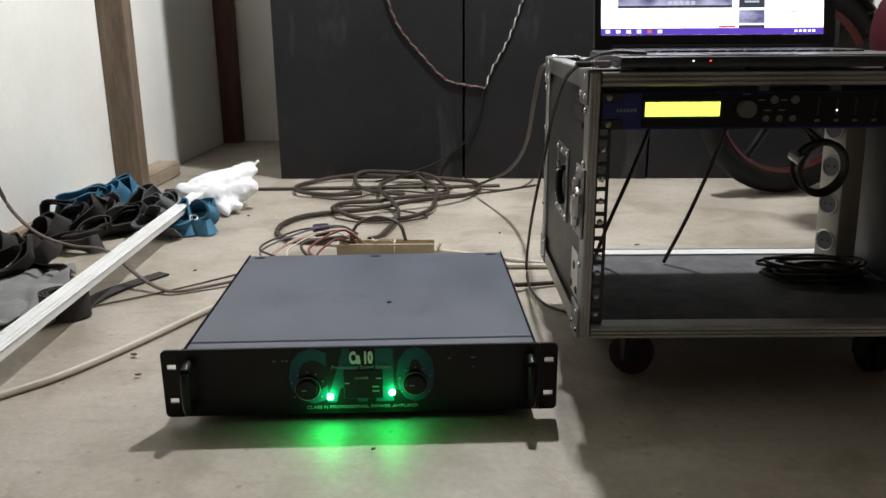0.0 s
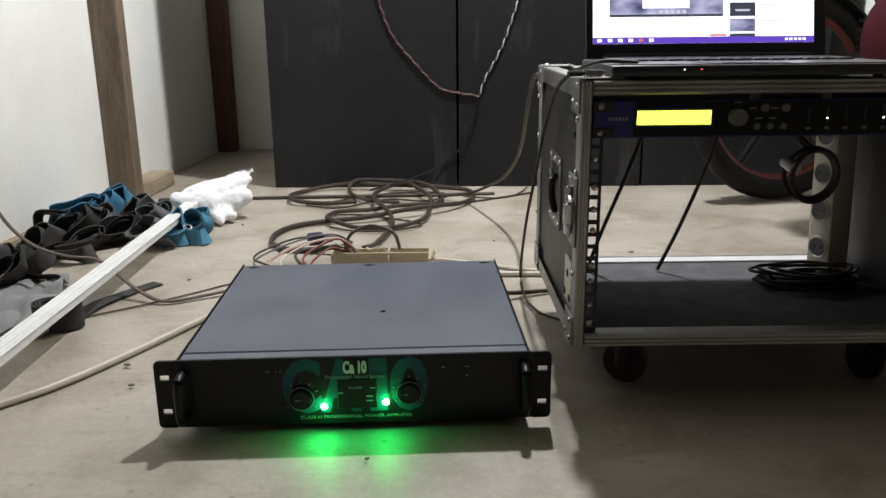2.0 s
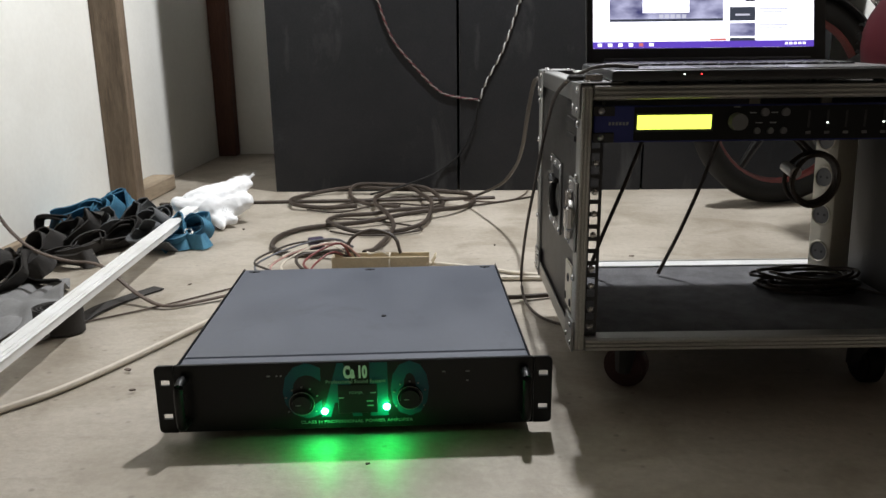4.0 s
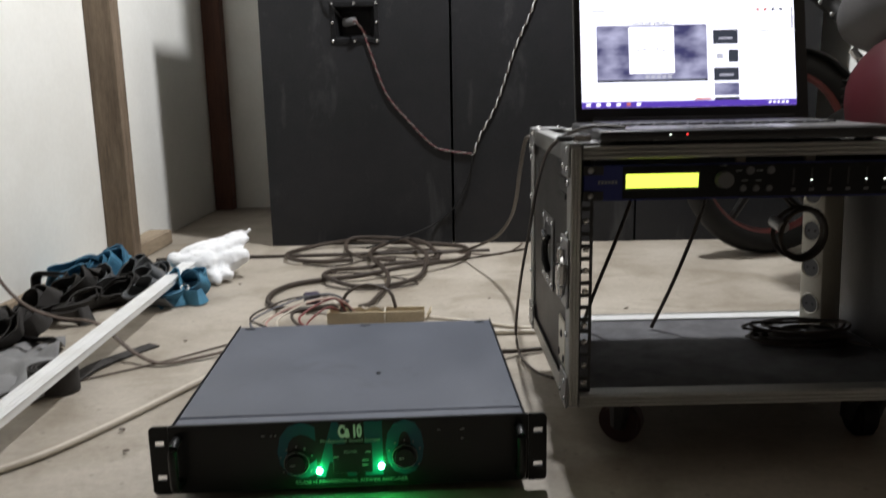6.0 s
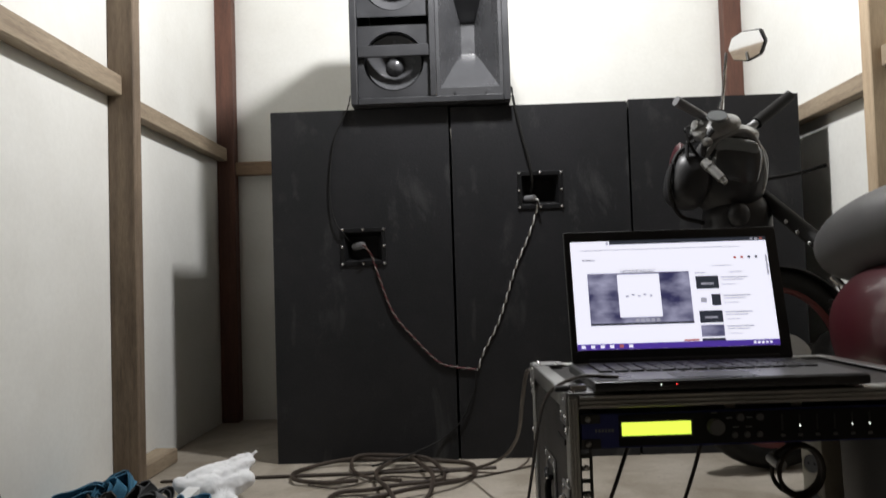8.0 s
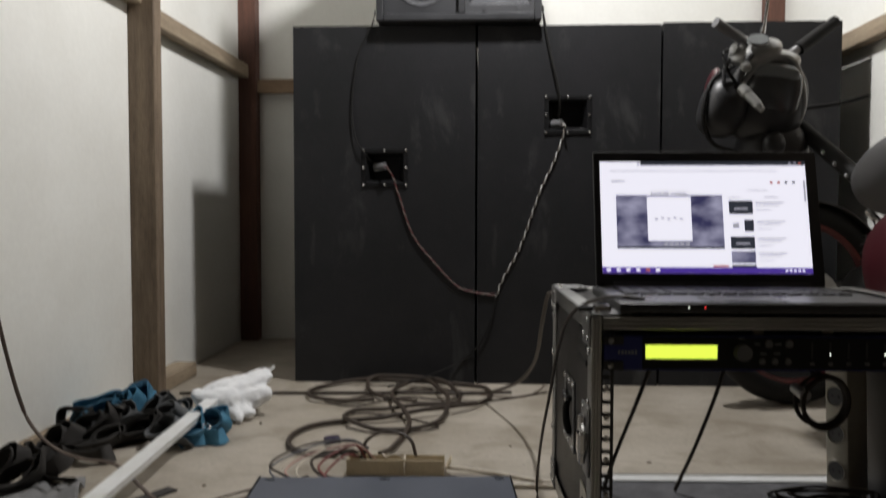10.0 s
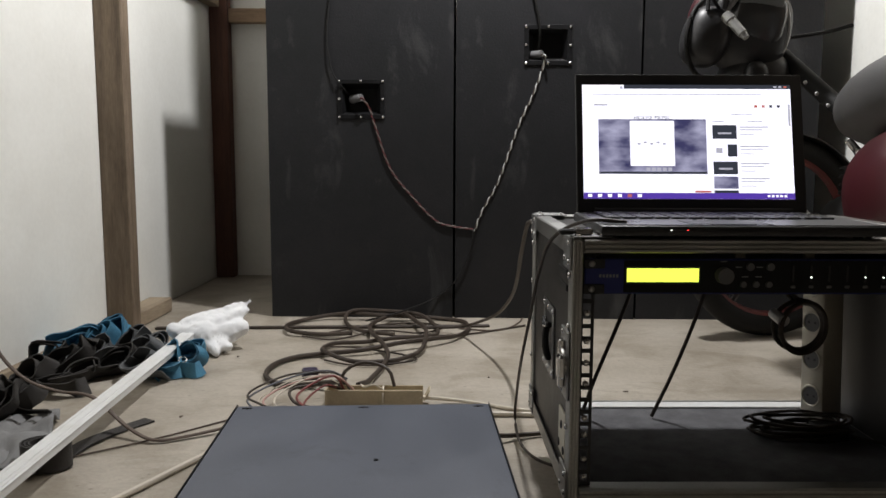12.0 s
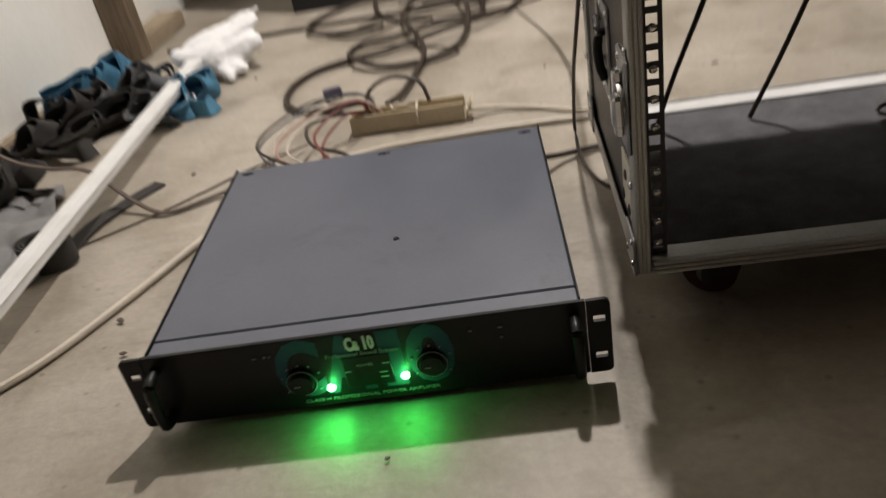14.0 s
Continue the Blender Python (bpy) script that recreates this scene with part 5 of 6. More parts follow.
def wadding():
    """A torn tuft of white wadding: lobes melted together and roughened."""
    bm = B()
    lobes = (((-0.70, 2.07, 0.058), (-0.62, 2.07, 0.048), 0.024, 0.036), ((-0.67, 2.09, 0.066), (-0.528, 2.175, 0.118), 0.030, 0.009), ((-0.64, 2.07, 0.038), (-0.555, 2.060, 0.020), 0.034, 0.018), ((-0.62, 2.10, 0.056), (-0.538, 2.155, 0.094), 0.038, 0.018), ((-0.60, 2.09, 0.040), (-0.540, 2.120, 0.056), 0.036, 0.026), ((-0.60, 2.07, 0.025), (-0.575, 2.02, 0.012), 0.030, 0.012))
    for a, b, r0, r1 in lobes:
        a, b = Vector(a), Vector(b)
        for k in range(9):
            t = k / 8
            bmesh.ops.create_icosphere(bm, subdivisions=2, radius=r0 + (r1 - r0) * t, matrix=Matrix.Translation(a.lerp(b, t)))
    ob = solid("wadding_tuft", bm, FLUFF, "torn tuft of white wadding on the end of the channel", "wadding")
    rm = ob.modifiers.new("melt", "REMESH")
    rm.mode, rm.voxel_size, rm.use_smooth_shade = "VOXEL", 0.005, True
    for size, amount in ((0.060, 0.020), (0.014, 0.003)):
        tx = bpy.data.textures.new("tufts", "CLOUDS")
        tx.noise_scale, tx.noise_depth = size, 3
        dp = ob.modifiers.new("tufts", "DISPLACE")
        dp.texture, dp.strength, dp.mid_level, dp.texture_coords = tx, amount, 0.6, "GLOBAL"
    # loose fibres standing off the tuft
    rng = random.Random(11)
    fb = B()
    for k in range(700):
        a, b, r0, r1 = lobes[rng.randrange(len(lobes))]
        u = rng.random()
        d = Vector((rng.gauss(0, 1), rng.gauss(0, 1), rng.gauss(0, 1))).normalized()
        p = Vector(a).lerp(Vector(b), u) + d * (r0 + (r1 - r0) * u) * 0.9
        d2 = (d + Vector((rng.gauss(0, 1), rng.gauss(0, 1), rng.gauss(0, 1))) * 0.7).normalized()
        s = d2.cross(Vector((0.3, 0.5, 0.8))).normalized() * 0.0004
        n = rng.uniform(0.004, 0.011)
        m = p + d * n * 0.5
        e = m + d2 * n * 0.6
        v = [fb.verts.new(q) for q in (p - s, p + s, m + s, m - s, e)]
        if min(q.co.z for q in v) < 0.002:
            bmesh.ops.delete(fb, geom=v, context="VERTS")
            continue
        fb.faces.new(v[:4])
        fb.faces.new((v[3], v[2], v[4]))
    tagged(part("fibre_fuzz", fb, FLUFF, ob, "fine white loose fibres", smooth=False), kind="stuff")
    return ob


wadding()


def strap(seed, mat, colour, path, width, wave=0.03, turns=4, lift=0.03, tilt=0.4):
    """A webbing strap thrown down in loops along a path."""
    rng = random.Random(seed)
    line = [Vector(p) for p in path]
    pts = []
    n = turns * 8
    for i in range(n + 1):
        t = i / n * (len(line) - 1)
        k = min(int(t), len(line) - 2)
        c = line[k].lerp(line[k + 1], t - k)
        a = 2 * math.pi * i / 8
        w = wave * (0.75 + 0.5 * rng.random())
        pts.append(c + Vector((w * math.cos(a), w * math.sin(a), lift * (0.4 + 0.6 * abs(math.sin(a * 0.5 + seed))) * rng.uniform(0.8, 1.2))))
    pts = [Vector((p.x, p.y, max(p.z, width * 0.42 + 0.003))) for p in pts]
    bm = ribbon(B(), pts, width, 0.0026, (tilt * rng.uniform(-1, 1), tilt * rng.uniform(-1, 1), 1), 0.007)
    return solid("webbing_strap", bm, mat, colour + " woven webbing strap tangled in a heap by the wall", "strap", "heap of webbing straps")


def strap_coil(seed, mat, colour, centre, radius, width=0.044, turns=2.2, lean=40, way=0):
    """A loosely wound strap that leans over, with a tail on the floor."""
    rng = random.Random(seed)
    axis = Vector((math.sin(radians(lean)) * math.cos(radians(way)), math.sin(radians(lean)) * math.sin(radians(way)), math.cos(radians(lean))))
    e = axis.orthogonal().normalized()
    f = axis.cross(e)
    c, n, pts = Vector(centre), int(turns * 9), []
    squash = rng.uniform(0.32, 0.6)
    for i in range(n + 1):
        a = 2 * math.pi * i / 9 + seed
        r = radius * (0.72 + 0.34 * i / n) * rng.uniform(0.88, 1.12)
        p = c + e * (r * math.cos(a)) + f * (r * squash * math.sin(a)) + axis * rng.uniform(-0.008, 0.008)
        pts.append(p + noise.noise_vector(p * 14 + Vector((seed, 0, 0))) * 0.022)
    d = (pts[-1] - pts[-2]).normalized()
    for k in (1, 2, 3):
        q = pts[-1] + Vector((d.x, d.y, -0.25)) * 0.035 + Vector((rng.uniform(-0.012, 0.012), rng.uniform(-0.012, 0.012), 0))
        pts.append(q)
    low = 0.5 * width * abs(axis.z) + 0.004
    pts = [Vector((max(p.x, WALL_W + 0.03), p.y, max(p.z, low))) for p in pts]
    bm = ribbon(B(), pts, width, 0.0024, axis, 0.007)
    return solid("webbing_strap", bm, mat, colour + " woven webbing strap tangled in a heap by the wall", "strap", "heap of webbing straps")


for seed, mat, colour, centre, radius, lean, way in (
        (1, BLUE_WEB, "blue", (-0.895, 1.96, 0.050), 0.060, 62, 262), (2, BLUE_WEB, "blue", (-0.835, 1.99, 0.052), 0.062, 70, 285),
        (3, BLUE_WEB, "blue", (-0.860, 2.03, 0.050), 0.056, 58, 240), (4, BLUE_WEB, "blue", (-0.905, 1.92, 0.040), 0.050, 54, 300),
        (5, BLUE_WEB, "blue", (-0.655, 1.900, 0.026), 0.050, 48, 282), (6, BLUE_WEB, "blue", (-0.600, 1.880, 0.026), 0.042, 56, 250),
        (7, BLUE_WEB, "blue", (-0.630, 1.845, 0.024), 0.042, 50, 270), (22, BLUE_WEB, "blue", (-0.850, 1.94, 0.044), 0.060, 46, 250),
        (23, BLUE_WEB, "blue", (-0.610, 1.92, 0.026), 0.046, 30, 280),
        (8, GREY_WEB, "grey", (-0.765, 1.940, 0.044), 0.060, 60, 262), (9, GREY_WEB, "grey", (-0.725, 1.895, 0.034), 0.056, 55, 238),
        (10, GREY_WEB, "grey", (-0.730, 1.990, 0.036), 0.048, 62, 300), (11, GREY_WEB, "grey", (-0.695, 1.825, 0.030), 0.046, 50, 255),
        (12, BLACK_WEB, "black", (-0.930, 1.845, 0.040), 0.054, 70, 282), (13, BLACK_WEB, "black", (-0.860, 1.800, 0.040), 0.062, 62, 256),
        (14, BLACK_WEB, "black", (-0.805, 1.765, 0.030), 0.056, 50, 290), (15, BLACK_WEB, "black", (-0.895, 1.730, 0.030), 0.052, 58, 244),
        (16, BLACK_WEB, "black", (-0.770, 1.850, 0.032), 0.058, 66, 274), (24, GREY_WEB, "grey", (-0.830, 1.860, 0.034), 0.060, 35, 262),
        (18, BLACK_WEB, "black", (-0.900, 1.520, 0.040), 0.056, 60, 262), (19, BLACK_WEB, "black", (-0.850, 1.475, 0.034), 0.050, 52, 288),
        (20, BLACK_WEB, "black", (-0.830, 1.555, 0.028), 0.042, 60, 242), (21, BLACK_WEB, "black", (-0.915, 1.445, 0.036), 0.048, 55, 270)):
    strap_coil(seed, mat, colour, centre, radius, 0.060 if seed < 5 else 0.046, 1.5 if seed % 2 else 2.1, lean, way)
strap(7, BLACK_WEB, "black", [(-0.90, 1.78, 0.0), (-0.80, 1.70, 0.0)], 0.040, 0.042, 2, 0.02, 1.3)
strap(10, BLUE_WEB, "blue", [(-0.66, 1.86, 0.0), (-0.59, 1.86, 0.0)], 0.036, 0.034, 2, 0.012, 1.5)
buckle = B()
ring(buckle, (-0.600, 1.845, 0.040), 0.009, 0.0022, (0.3, -0.6, 1), 20, 8)
solid("strap_buckle", buckle, CHROME, "bright metal ring on a blue strap", "buckle")
# rolled strap under the channel, with its tail
rl = B()
pts = [(-0.636 + (0.018 + 0.0026 * k / 4) * math.cos(k * math.pi / 4) * 1.25, 1.295 + (0.018 + 0.0026 * k / 4) * math.sin(k * math.pi / 4), 0.0245) for k in range(26)]
ribbon(rl, pts, 0.043, 0.0026, (0, 0, 1), 0.006)
ribbon(rl, [(-0.625, 1.33, 0.004), (-0.615, 1.40, 0.006), (-0.59, 1.47, 0.003), (-0.555, 1.53, 0.003)], 0.03, 0.0026, (1, -0.3, 0), 0.008)
solid("rolled_strap", rl, BLACK_WEB, "rolled black webbing strap on the floor beside the channel", "strap")


def crumpled(name, cx, cy, w, d, yaw, mat, label, category, high=0.02):
    bm = B()
    bmesh.ops.create_grid(bm, x_segments=26, y_segments=26, size=0.5)
    for v in bm.verts:
        x, y = v.co.x, v.co.y
        edge = 1 + 0.12 * noise.noise(Vector((x * 5, y * 5, 3)))
        v.co = Vector((x * w * edge, y * d * edge, 0.004 + high * abs(noise.noise(Vector((x * 4 + cx, y * 4 + cy, 7))))))
    ob = solid(name, bm, mat, label, category, m=pose(cx, cy, 0, 0, 0, yaw))
    sd = ob.modifiers.new("thickness", "SOLIDIFY")
    sd.thickness = 0.003
    return ob


crumpled("grey_cloth", -0.78, 1.36, 0.20, 0.30, 20, GREY_CLOTH, "crumpled grey cloth lying under the channel", "cloth", 0.03)
crumpled("white_bag", -0.83, 1.19, 0.12, 0.16, -10, WHITE_PVC, "crumpled white plastic bag on the floor", "bag", 0.07)


# ---- inside the flight case ----
strip = thing("power_strip", pose(0.640, 1.310, 0.0905, 0, -2.5, -64), "ivory four-socket power strip standing on end in the case", "power strip")
part("body", box(B(), -0.022, 0.022, -0.016, 0.030, 0.0, 0.262, 0.005, 2), IVORY, strip)
for z in (0.045, 0.105, 0.165, 0.225):
    s = B()
    ring(s, (0, -0.0165, z), 0.0165, 0.0018, (0, 1, 0), 24, 6)
    sk = part("socket", s, IVORY, strip)
    # flat grey disc: the shade inside the socket is put into its colour
    w = B()
    rod(w, (0, -0.0145, z), (0, -0.0163, z), 0.0155, seg=20)
    part("well", w, GREY_KNOB, sk, "grey disc with the socket's shade in its colour")
    for sx in (-0.006, 0.006):
        h = B()
        rod(h, (sx, -0.0162, z), (sx, -0.0168, z), 0.0022, seg=8)
        part("hole", h, BLACK_PLASTIC, sk)
coil = thing("hanging_coil", pose(0.556, 1.20, 0.272, 0, 0, 8), "tied coil of black cable hanging in the case", "cable")
for k in range(5):
    c = B()
    ring(c, (0.002 * (k % 3), -0.010 + 0.005 * k, 0.0015 * (k % 2)), 0.038 - 0.0015 * (k % 3), 0.0032, (0.06 * (k - 2), 1, 0.08 * (k % 2)), 32, 8)
    part("turn", c, CABLE_BLACK, coil)
c = B()
tube(c, [(0.0, 0.0, 0.036), (-0.012, 0.01, 0.05), (-0.03, 0.03, 0.07), (-0.035, 0.06, 0.09)], 0.0032, 8, 0.006)
part("tail", c, CABLE_BLACK, coil)
c = B()
rod(c, (-0.034, -0.014, 0.012), (-0.034, 0.016, 0.018), 0.009, 0.008, 12)
part("plug", c, STEEL, coil, "bright metal plug")
bundle_rng = random.Random(5)
bun = thing("cable_bundle", pose(0.575, 1.235, 0.0905), "loose bundle of thin black cable lying in the case", "cable")
for k in range(9):
    pts, rx, ry = [], 0.055 + 0.018 * bundle_rng.random(), 0.026 + 0.014 * bundle_rng.random()
    ox, oy, a0 = bundle_rng.uniform(-0.015, 0.02), bundle_rng.uniform(-0.012, 0.012), bundle_rng.random() * 6
    for i in range(13):
        a = a0 + 2 * math.pi * i / 12
        pts.append((ox + rx * math.cos(a), oy + ry * math.sin(a), 0.003 + 0.0035 * k + 0.003 * math.sin(2 * a + k)))
    part("turn", tube(B(), pts, 0.0024, 6, 0.008), CABLE_BLACK, bun)
part("tail", tube(B(), [(0.06, 0.0, 0.01), (0.09, -0.02, 0.006), (0.12, -0.035, 0.003)], 0.0024, 6, 0.008), CABLE_BLACK, bun)
part("adapter", box(B(), 0.02, 0.075, -0.02, 0.015, 0.0, 0.022, 0.004), BLACK_PLASTIC, bun)
cable("processor_lead", [(0.318, 1.215, 0.362), (0.318, 1.235, 0.33), (0.302, 1.28, 0.25), (0.276, 1.31, 0.16), (0.256, 1.318, 0.0935)], 0.0032, CABLE_BLACK, "black cable hanging from the processor", "leads in the case")
cable("processor_lead", [(0.430, 1.215, 0.362), (0.432, 1.24, 0.335), (0.424, 1.28, 0.26), (0.402, 1.31, 0.17), (0.372, 1.318, 0.0935)], 0.0032, CABLE_BLACK, "black cable hanging from the processor", "leads in the case")
cable("processor_lead", [(0.50, 1.215, 0.36), (0.52, 1.235, 0.345), (0.538, 1.225, 0.325), (0.548, 1.21, 0.308)], 0.0032, CABLE_BLACK, "black cable between the processor and the coil", "leads in the case")
cable("processor_lead", [(0.455, 1.215, 0.366), (0.462, 1.235, 0.345), (0.478, 1.23, 0.335), (0.49, 1.21, 0.338)], 0.003, CABLE_BLUE, "grey-blue cable under the processor", "leads in the case")
for x in (0.432, 0.505, 0.60):
    b = B()
    rod(b, (x, 1.214, 0.372), (x, 1.238, 0.368), 0.0075, 0.006, 12)
    solid("jack_plug", b, STEEL, "bright metal jack plug in the back of the processor", "plug", "plugs in the processor")


# ---- motorcycle ----
def tilted_plate(name, outline, thick, mat, parent, m, label="", bevel=0.004):
    bm = extrude_outline(B(), outline, 0, thick)
    bmesh.ops.bevel(bm, geom=list(bm.edges), offset=bevel, segments=2, affect="EDGES")
    ob = part(name, bm, mat, parent, label)
    ob.matrix_local = m
    return ob


def blob(name, c, r, mat, parent, m=None, label="", power=2.6):
    """A rounded body: a superellipsoid."""
    bm = B()
    bmesh.ops.create_uvsphere(bm, u_segments=28, v_segments=18, radius=1)
    for v in bm.verts:
        p = v.co
        k = (abs(p.x) ** power + abs(p.y) ** power + abs(p.z) ** power) ** (1 / power)
        v.co = Vector((p.x / k * r[0], p.y / k * r[1], p.z / k * r[2]))
    ob = part(name, bm, mat, parent, label)
    ob.matrix_local = pose(*c) if m is None else m
    return ob


RIM_RED = material("dull_red_wheel_rim", (0.17, 0.028, 0.026), 0.4, 0, 0.25, 12, 200, 0.05)
LAMP_SMOKE = material("dark_glossy_lamp_glass", (0.045, 0.046, 0.048), 0.12, 0, 0.1, 12, 200, 0.0, coat=0.5)


def motorcycle():
    ob = thing("motorcycle", pose(0.88, 2.25, 0.0), "parked motorcycle with dark red bodywork and red wheel rims", "motorcycle")
    hub = Vector((0.07, 0.08, 0.293))
    # front wheel, turned nearly side-on
    wm = pose(hub.x, hub.y, hub.z, 0, 0, 14)
    ty = B()
    ring(ty, (0, 0, 0), 0.260, 0.032, (0, 1, 0), 48, 12)
    wheel = part("front_wheel", ty, BLACK_RUBBER, ob, "black tyre")
    wheel.matrix_local = wm
    rm = B()
    ring(rm, (0, 0, 0), 0.236, 0.017, (0, 1, 0), 48, 8)
    part("rim", rm, RIM_RED, wheel, "dark red rim")
    for a in range(0, 360, 72):
        sp = B()
        c, s = math.cos(radians(a + 20)), math.sin(radians(a + 20))
        rod(sp, (0.03 * c, 0, 0.03 * s), (0.222 * c, 0, 0.222 * s), 0.016, 0.011, 8)
        part("spoke", sp, BLACK_PLASTIC, wheel)
    hb = B()
    rod(hb, (0, -0.05, 0), (0, 0.05, 0), 0.035, seg=20)
    rod(hb, (0, -0.058, 0), (0, -0.054, 0), 0.10, seg=32)
    part("hub", hb, STEEL, wheel, "steel hub and brake disc")
    fd = B()
    pts = [(0.275 * math.cos(radians(a)), 0, 0.275 * math.sin(radians(a)) + 0.016) for a in range(35, 166, 10)]
    ribbon(fd, pts, 0.10, 0.004, (0, 1, 0), 0.02)
    part("mudguard", fd, BLACK_PLASTIC, wheel)
    head = Vector((-0.10, -0.16, 0.90))
    for s in (-0.07, 0.07):
        f = B()
        rod(f, hub + Vector((s * 0.3, s, 0)), head + Vector((s * 0.6, s * 0.4, -0.04)), 0.019, 0.022, 14)
        part("fork_leg", f, BLACK_PLASTIC, ob)
    # bars and controls
    b = B()
    tube(b, [(-0.235, -0.27, 0.985 + 0.0), (-0.19, -0.25, 0.965), (-0.14, -0.20, 0.945), (-0.07, -0.17, 0.945), (-0.03, -0.17, 0.966)], 0.0105, 10, 0.01)
    part("handlebar", b, STEEL, ob, "dull steel handlebar")
    for name, a, c, r, m in (("grip", (-0.275, -0.29, 1.003), (-0.20, -0.255, 0.968), 0.0125, GREY_KNOB), ("grip", (-0.035, -0.172, 0.962), (0.068, -0.14, 1.038), 0.016, BLACK_RUBBER)):
        g = B()
        rod(g, a, c, r, r * 0.92, 16)
        part(name, g, m, ob, "grey rubber grip" if m is GREY_KNOB else "black rubber grip")
    g = B()
    rod(g, (-0.218, -0.31, 0.845), (-0.188, -0.345, 0.797), 0.0125, 0.011, 16)
    rod(g, (-0.213, -0.316, 0.837), (-0.208, -0.322, 0.829), 0.0138, 0.0138, 16)
    rod(g, (-0.188, -0.345, 0.797), (-0.182, -0.352, 0.787), 0.009, 0.007, 12)
    part("front_indicator", g, SILVER_PAINT, ob, "stubby indicator with a bright tip")
    lv = B()
    tube(lv, [(-0.17, -0.22, 0.945), (-0.215, -0.25, 0.93), (-0.245, -0.27, 0.90), (-0.25, -0.28, 0.86)], 0.005, 8, 0.008)
    part("lever", lv, BLACK_PLASTIC, ob)
    lv = B()
    tube(lv, [(-0.01, -0.16, 0.815), (0.04, -0.155, 0.822), (0.10, -0.15, 0.833), (0.15, -0.15, 0.847)], 0.005, 8, 0.01)
    part("lever", lv, BLACK_RUBBER, ob)
    for k, pts in enumerate(([(-0.20, -0.20, 0.92), (-0.27, -0.25, 0.87), (-0.295, -0.27, 0.79), (-0.27, -0.26, 0.72), (-0.20, -0.22, 0.70)], [(-0.22, -0.24, 0.95), (-0.25, -0.27, 0.93), (-0.235, -0.28, 0.88), (-0.20, -0.24, 0.86)])):
        part("control_cable", tube(B(), pts, 0.0055 if k == 0 else 0.004, 8, 0.01), BLACK_RUBBER, ob)
    # mirror
    st = B()
    rod(st, (-0.148, -0.25, 1.000), (-0.132, -0.25, 1.130), 0.004, 0.004, 10)
    rod(st, (-0.152, -0.25, 0.985), (-0.148, -0.25, 1.002), 0.007, 0.006, 10)
    part("mirror_stem", st, CHROME, ob, "bright mirror stem")
    out = [(-0.056, 0.0), (-0.044, 0.028), (-0.01, 0.040), (0.044, 0.037), (0.058, 0.006), (0.042, -0.026), (0.0, -0.038), (-0.042, -0.029)]
    mirror = tilted_plate("mirror", out, 0.014, BLACK_PLASTIC, ob, pose(-0.084, -0.255, 1.143, 8, 6, -58), "black mirror housing", 0.003)
    glass = bpy.data.materials.new("mirror_glass")
    glass.use_nodes = True
    gb = glass.node_tree.nodes["Principled BSDF"]
    gb.inputs["Metallic"].default_value, gb.inputs["Roughness"].default_value, gb.inputs["Base Color"].default_value = 1, 0.04, (0.85, 0.86, 0.88, 1)
    part("mirror_glass", extrude_outline(B(), [(x * 0.94, z * 0.93) for x, z in out], -0.0012, -0.0002), glass, mirror, "silvered mirror glass")
    # clocks and cowl
    blob("instrument_cowl", (0, 0, 0), (0.062, 0.044, 0.022), SILVER_PAINT, ob, pose(-0.172, -0.262, 0.937, 34, -14, -12), "silver instrument cowl", 2.4)
    ck = B()
    rod(ck, (0, 0, 0.0), (0, 0, 0.006), 0.026, 0.024, 28)
    part("dial", ck, LENS_GREY, ob, "grey clock face").matrix_local = pose(-0.175, -0.290, 0.958, 40, -8, 0)
    blob("cowl", (0, 0, 0), (0.095, 0.085, 0.105), BLACK_PLASTIC, ob, pose(-0.125, -0.20, 0.825, 12, 10, -12), "glossy black rounded fairing")
    blob("lamp_glass", (0, 0, 0), (0.066, 0.036, 0.074), LAMP_SMOKE, ob, pose(-0.128, -0.258, 0.840, 16, 8, -12), "dark glossy headlamp glass", 2.8)
    # paler blob: the reflection on the upper lamp glass, put into colour
    blob("lamp_band", (0, 0, 0), (0.052, 0.014, 0.024), LENS_GREY, ob, pose(-0.130, -0.290, 0.880, 22, 10, -12), "paler blob painting the reflection on top of the headlamp", 2.8)
    blob("lamp_shroud", (0, 0, 0), (0.062, 0.040, 0.022), SILVER_PAINT, ob, pose(-0.122, -0.245, 0.925, 20, 10, -12), "silver headlamp shroud", 2.6)
    cp = B()
    rod(cp, (-0.226, -0.268, 0.945), (-0.190, -0.250, 0.935), 0.013, 0.014, 14)
    ball(cp, (-0.205, -0.30, 0.895), (0.014, 0.012, 0.012), 12)
    part("bar_clamp", cp, SILVER_PAINT, ob, "silver bar clamp and switch housing")
    cr = B()
    tube(cr, [(-0.205, -0.272, 0.862), (-0.172, -0.288, 0.902), (-0.112, -0.292, 0.921), (-0.076, -0.284, 0.886), (-0.056, -0.268, 0.815), (-0.062, -0.25, 0.77)], 0.0075, 10, 0.008)
    part("fairing_rim", cr, SILVER_PAINT, ob, "silver fairing rim")
    ar = B()
    tube(ar, [(-0.215, -0.285, 0.862), (-0.205, -0.295, 0.905), (-0.19, -0.295, 0.925)], 0.008, 8, 0.01)
    part("fairing_edge", ar, BLACK_PLASTIC, ob, "black fairing edge")
    blob("side_fairing", (0, 0, 0), (0.054, 0.066, 0.072), BLACK_PLASTIC, ob, pose(-0.238, -0.225, 0.806, 0, 14, 0), "glossy black side fairing")
    blob("red_fairing", (0, 0, 0), (0.010, 0.035, 0.034), RED_PAINT, ob, pose(-0.245, -0.16, 0.885, 0, 20, 0), "dark red fairing edge")
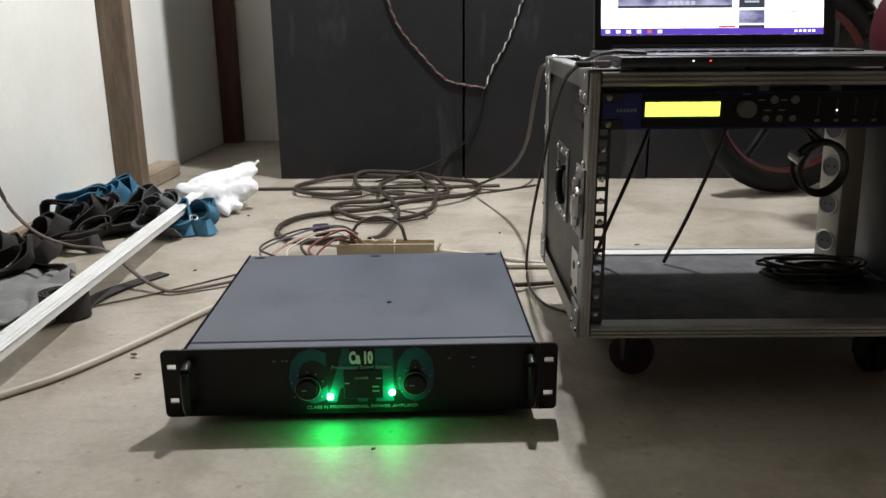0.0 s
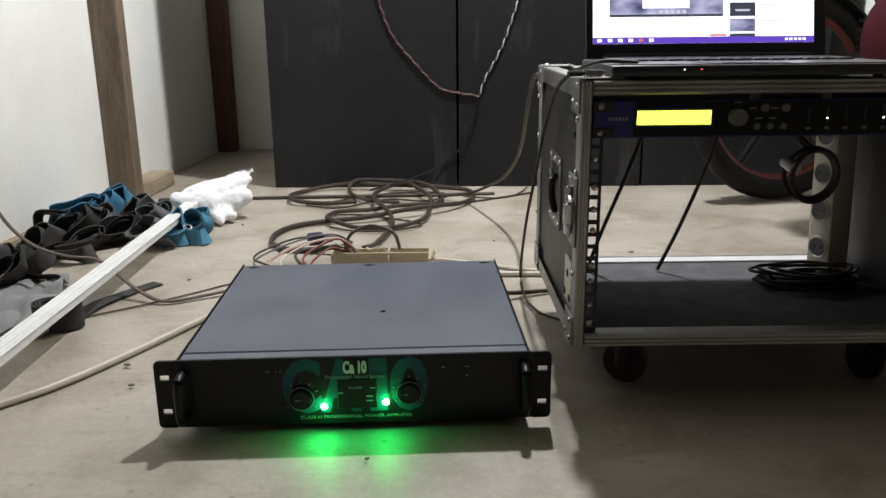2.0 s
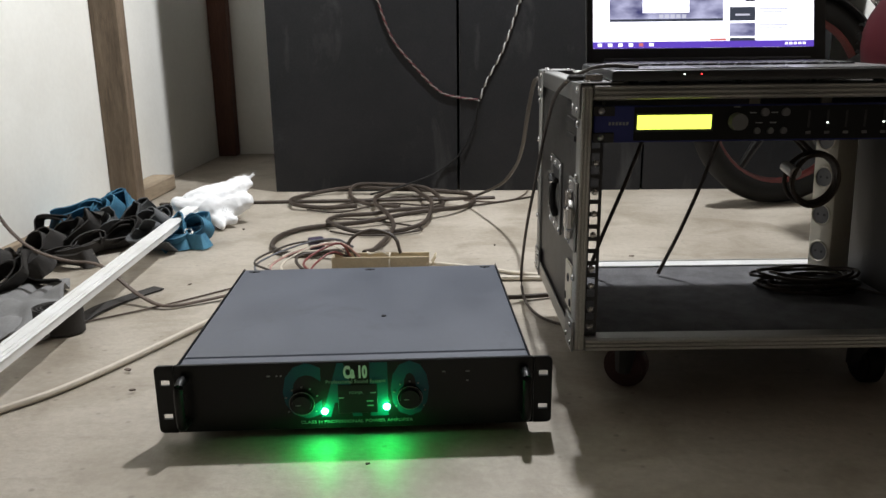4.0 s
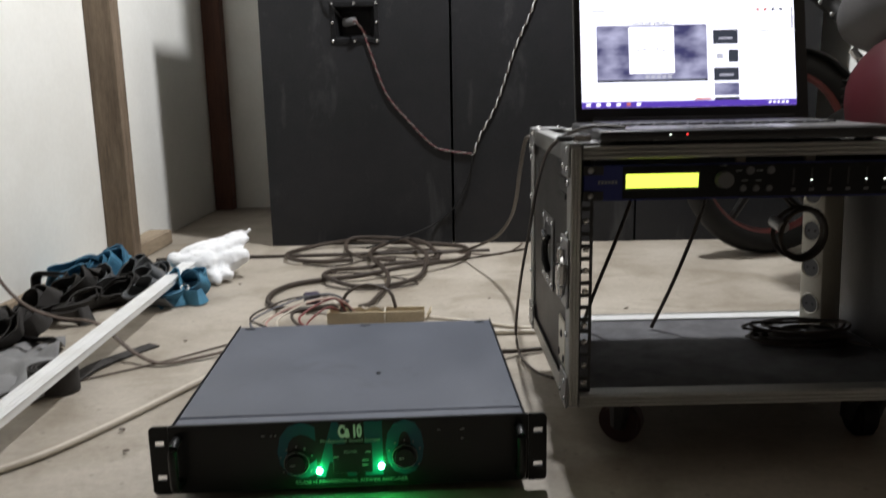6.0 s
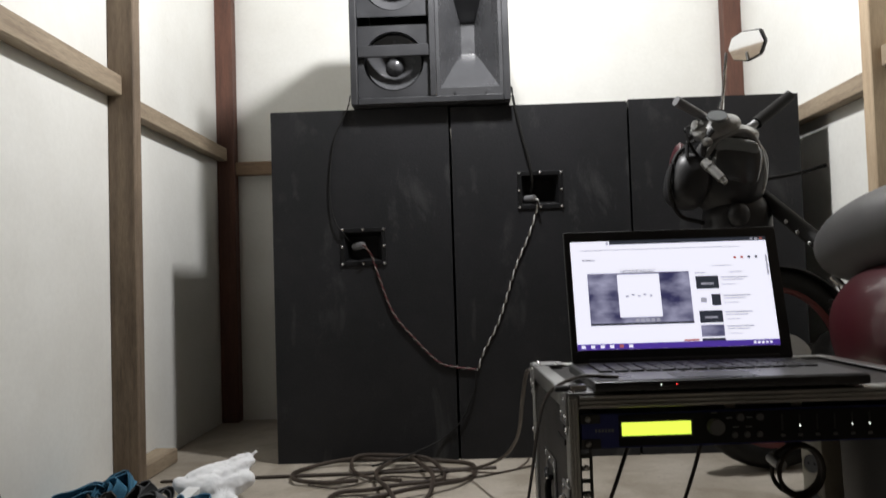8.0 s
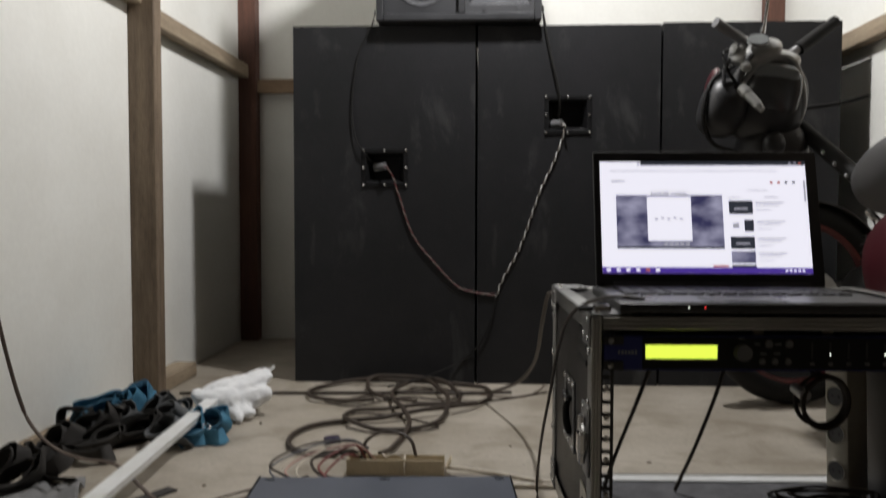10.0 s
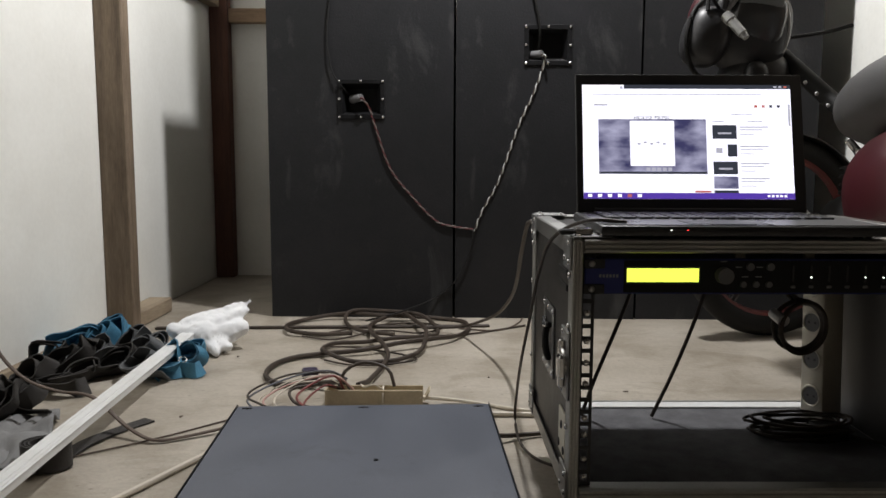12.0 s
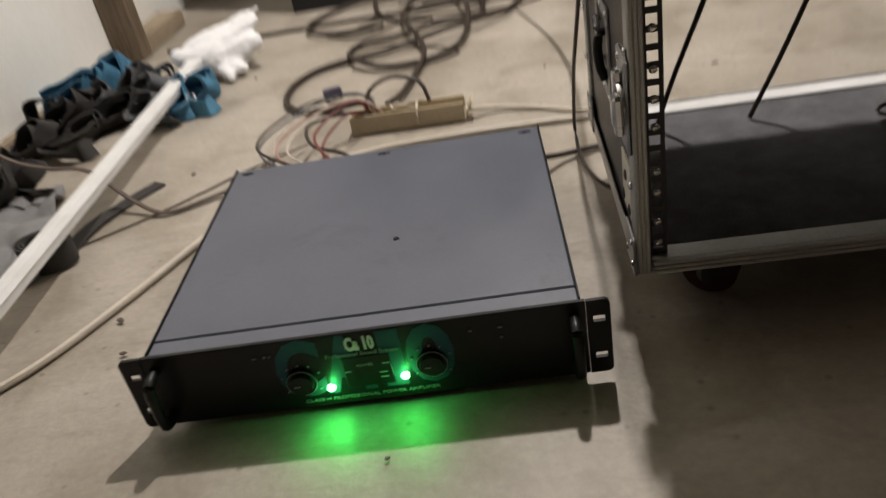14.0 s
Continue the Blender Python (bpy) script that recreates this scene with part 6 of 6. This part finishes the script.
    blob("lower_cowl", (0, 0, 0), (0.085, 0.075, 0.08), BLACK_PLASTIC, ob, pose(-0.105, -0.19, 0.70, 0, 0, 0))
    nb = B()
    ball(nb, (-0.128, -0.275, 0.715), (0.028, 0.02, 0.03), 16)
    part("horn", nb, BLACK_PLASTIC, ob, "small black horn")
    # frame, engine, tank, seat
    fr = B()
    tube(fr, [(-0.06, -0.16, 0.80), (0.02, -0.32, 0.66), (0.07, -0.46, 0.56), (0.10, -0.60, 0.50)], 0.020, 12, 0.02)
    part("frame_spar", fr, BLACK_RUBBER, ob, "black frame spar")
    bolts = [(-0.035 + 0.015 * k, -0.33 - 0.028 * k, 0.690 - 0.028 * k) for k in range(6)]
    for p in bolts:
        n = B()
        ball(n, p, (0.0048, 0.004, 0.0048), 8)
        part("bolt", n, STEEL, ob, "bright bolt")
    blob("engine", (0, 0, 0), (0.13, 0.19, 0.15), BLACK_RUBBER, ob, pose(0.15, -0.40, 0.29), "dark engine block", 3.5)
    for k in range(5):
        fin = B()
        rod(fin, (0.15, -0.30, 0.41 + 0.02 * k), (0.15, -0.30, 0.416 + 0.02 * k), 0.075, 0.073, 20)
        part("cooling_fin", fin, BLACK_RUBBER, ob)
    pg = B()
    tube(pg, [(0.02, -0.44, 0.555), (0.035, -0.46, 0.525), (0.03, -0.475, 0.495), (0.0, -0.48, 0.49)], 0.009, 8, 0.008)
    part("footrest", pg, CHROME, ob, "bright footrest")
    blob("seat", (0, 0, 0), (0.16, 0.30, 0.095), SEAT_VINYL, ob, pose(0.070, -0.72, 0.640, -8, 0, 0), "rounded dark grey vinyl seat", 2.2)
    blob("side_cover", (0, 0, 0), (0.17, 0.22, 0.15), RED_PAINT, ob, pose(0.048, -0.80, 0.452, 0, -12, 0), "dark red side cover", 2.3)
    pp = B()
    tube(pp, [(0.02, -0.93, 0.587), (-0.03, -0.95, 0.562), (-0.08, -0.97, 0.502), (-0.11, -0.98, 0.412)], 0.004, 8, 0.01)
    part("pale_piping", pp, CABLE_PINK, ob, "pale piping on the side cover")
    rw = B()
    ring(rw, (0, 0, 0), 0.245, 0.05, (1, 0.15, 0), 48, 12)
    r = part("rear_wheel", rw, BLACK_RUBBER, ob, "black tyre")
    r.matrix_local = pose(0.24, -1.12, 0.295)
    rr = B()
    ring(rr, (0, 0, 0), 0.20, 0.018, (1, 0.15, 0), 40, 8)
    part("rim", rr, RED_PAINT, r, "dark red rim")
    sw = B()
    rod(sw, (0.20, -0.60, 0.34), (0.20, -1.12, 0.295), 0.025, 0.02, 12)
    part("swing_arm", sw, BLACK_PLASTIC, ob)
    kd = B()
    rod(kd, (0.0, -0.62, 0.30), (-0.06, -0.66, 0.0), 0.011, 0.009, 10)
    part("side_stand", kd, BLACK_PLASTIC, ob)
    return ob


motorcycle()


# ---- crumbs on the concrete ----
chip_rng = random.Random(3)
for x, y, s in ((-0.45, 1.13, 0.008), (-0.415, 1.06, 0.005), (-0.06, 0.865, 0.003), (0.10, 0.74, 0.003), (-0.50, 1.55, 0.004), (0.30, 1.95, 0.005), (0.12, 1.85, 0.004), (-0.52, 2.02, 0.006), (0.42, 1.75, 0.005)):
    bm = B()
    n = 6
    pts = [(s * chip_rng.uniform(0.6, 1.2) * math.cos(2 * math.pi * k / n), s * chip_rng.uniform(0.3, 0.7) * math.sin(2 * math.pi * k / n)) for k in range(n)]
    extrude_outline(bm, pts, 0.0, 0.0018)
    ob = solid("floor_chip", bm, CABLE_BROWN, "small brown chip of dirt on the concrete floor", "chip", "crumbs on the floor", m=pose(x, y, 0.0004, 90, 0, 0) @ pose(0, 0, 0, 0, chip_rng.uniform(0, 180), 0))
    ob.location.z = 0.0028
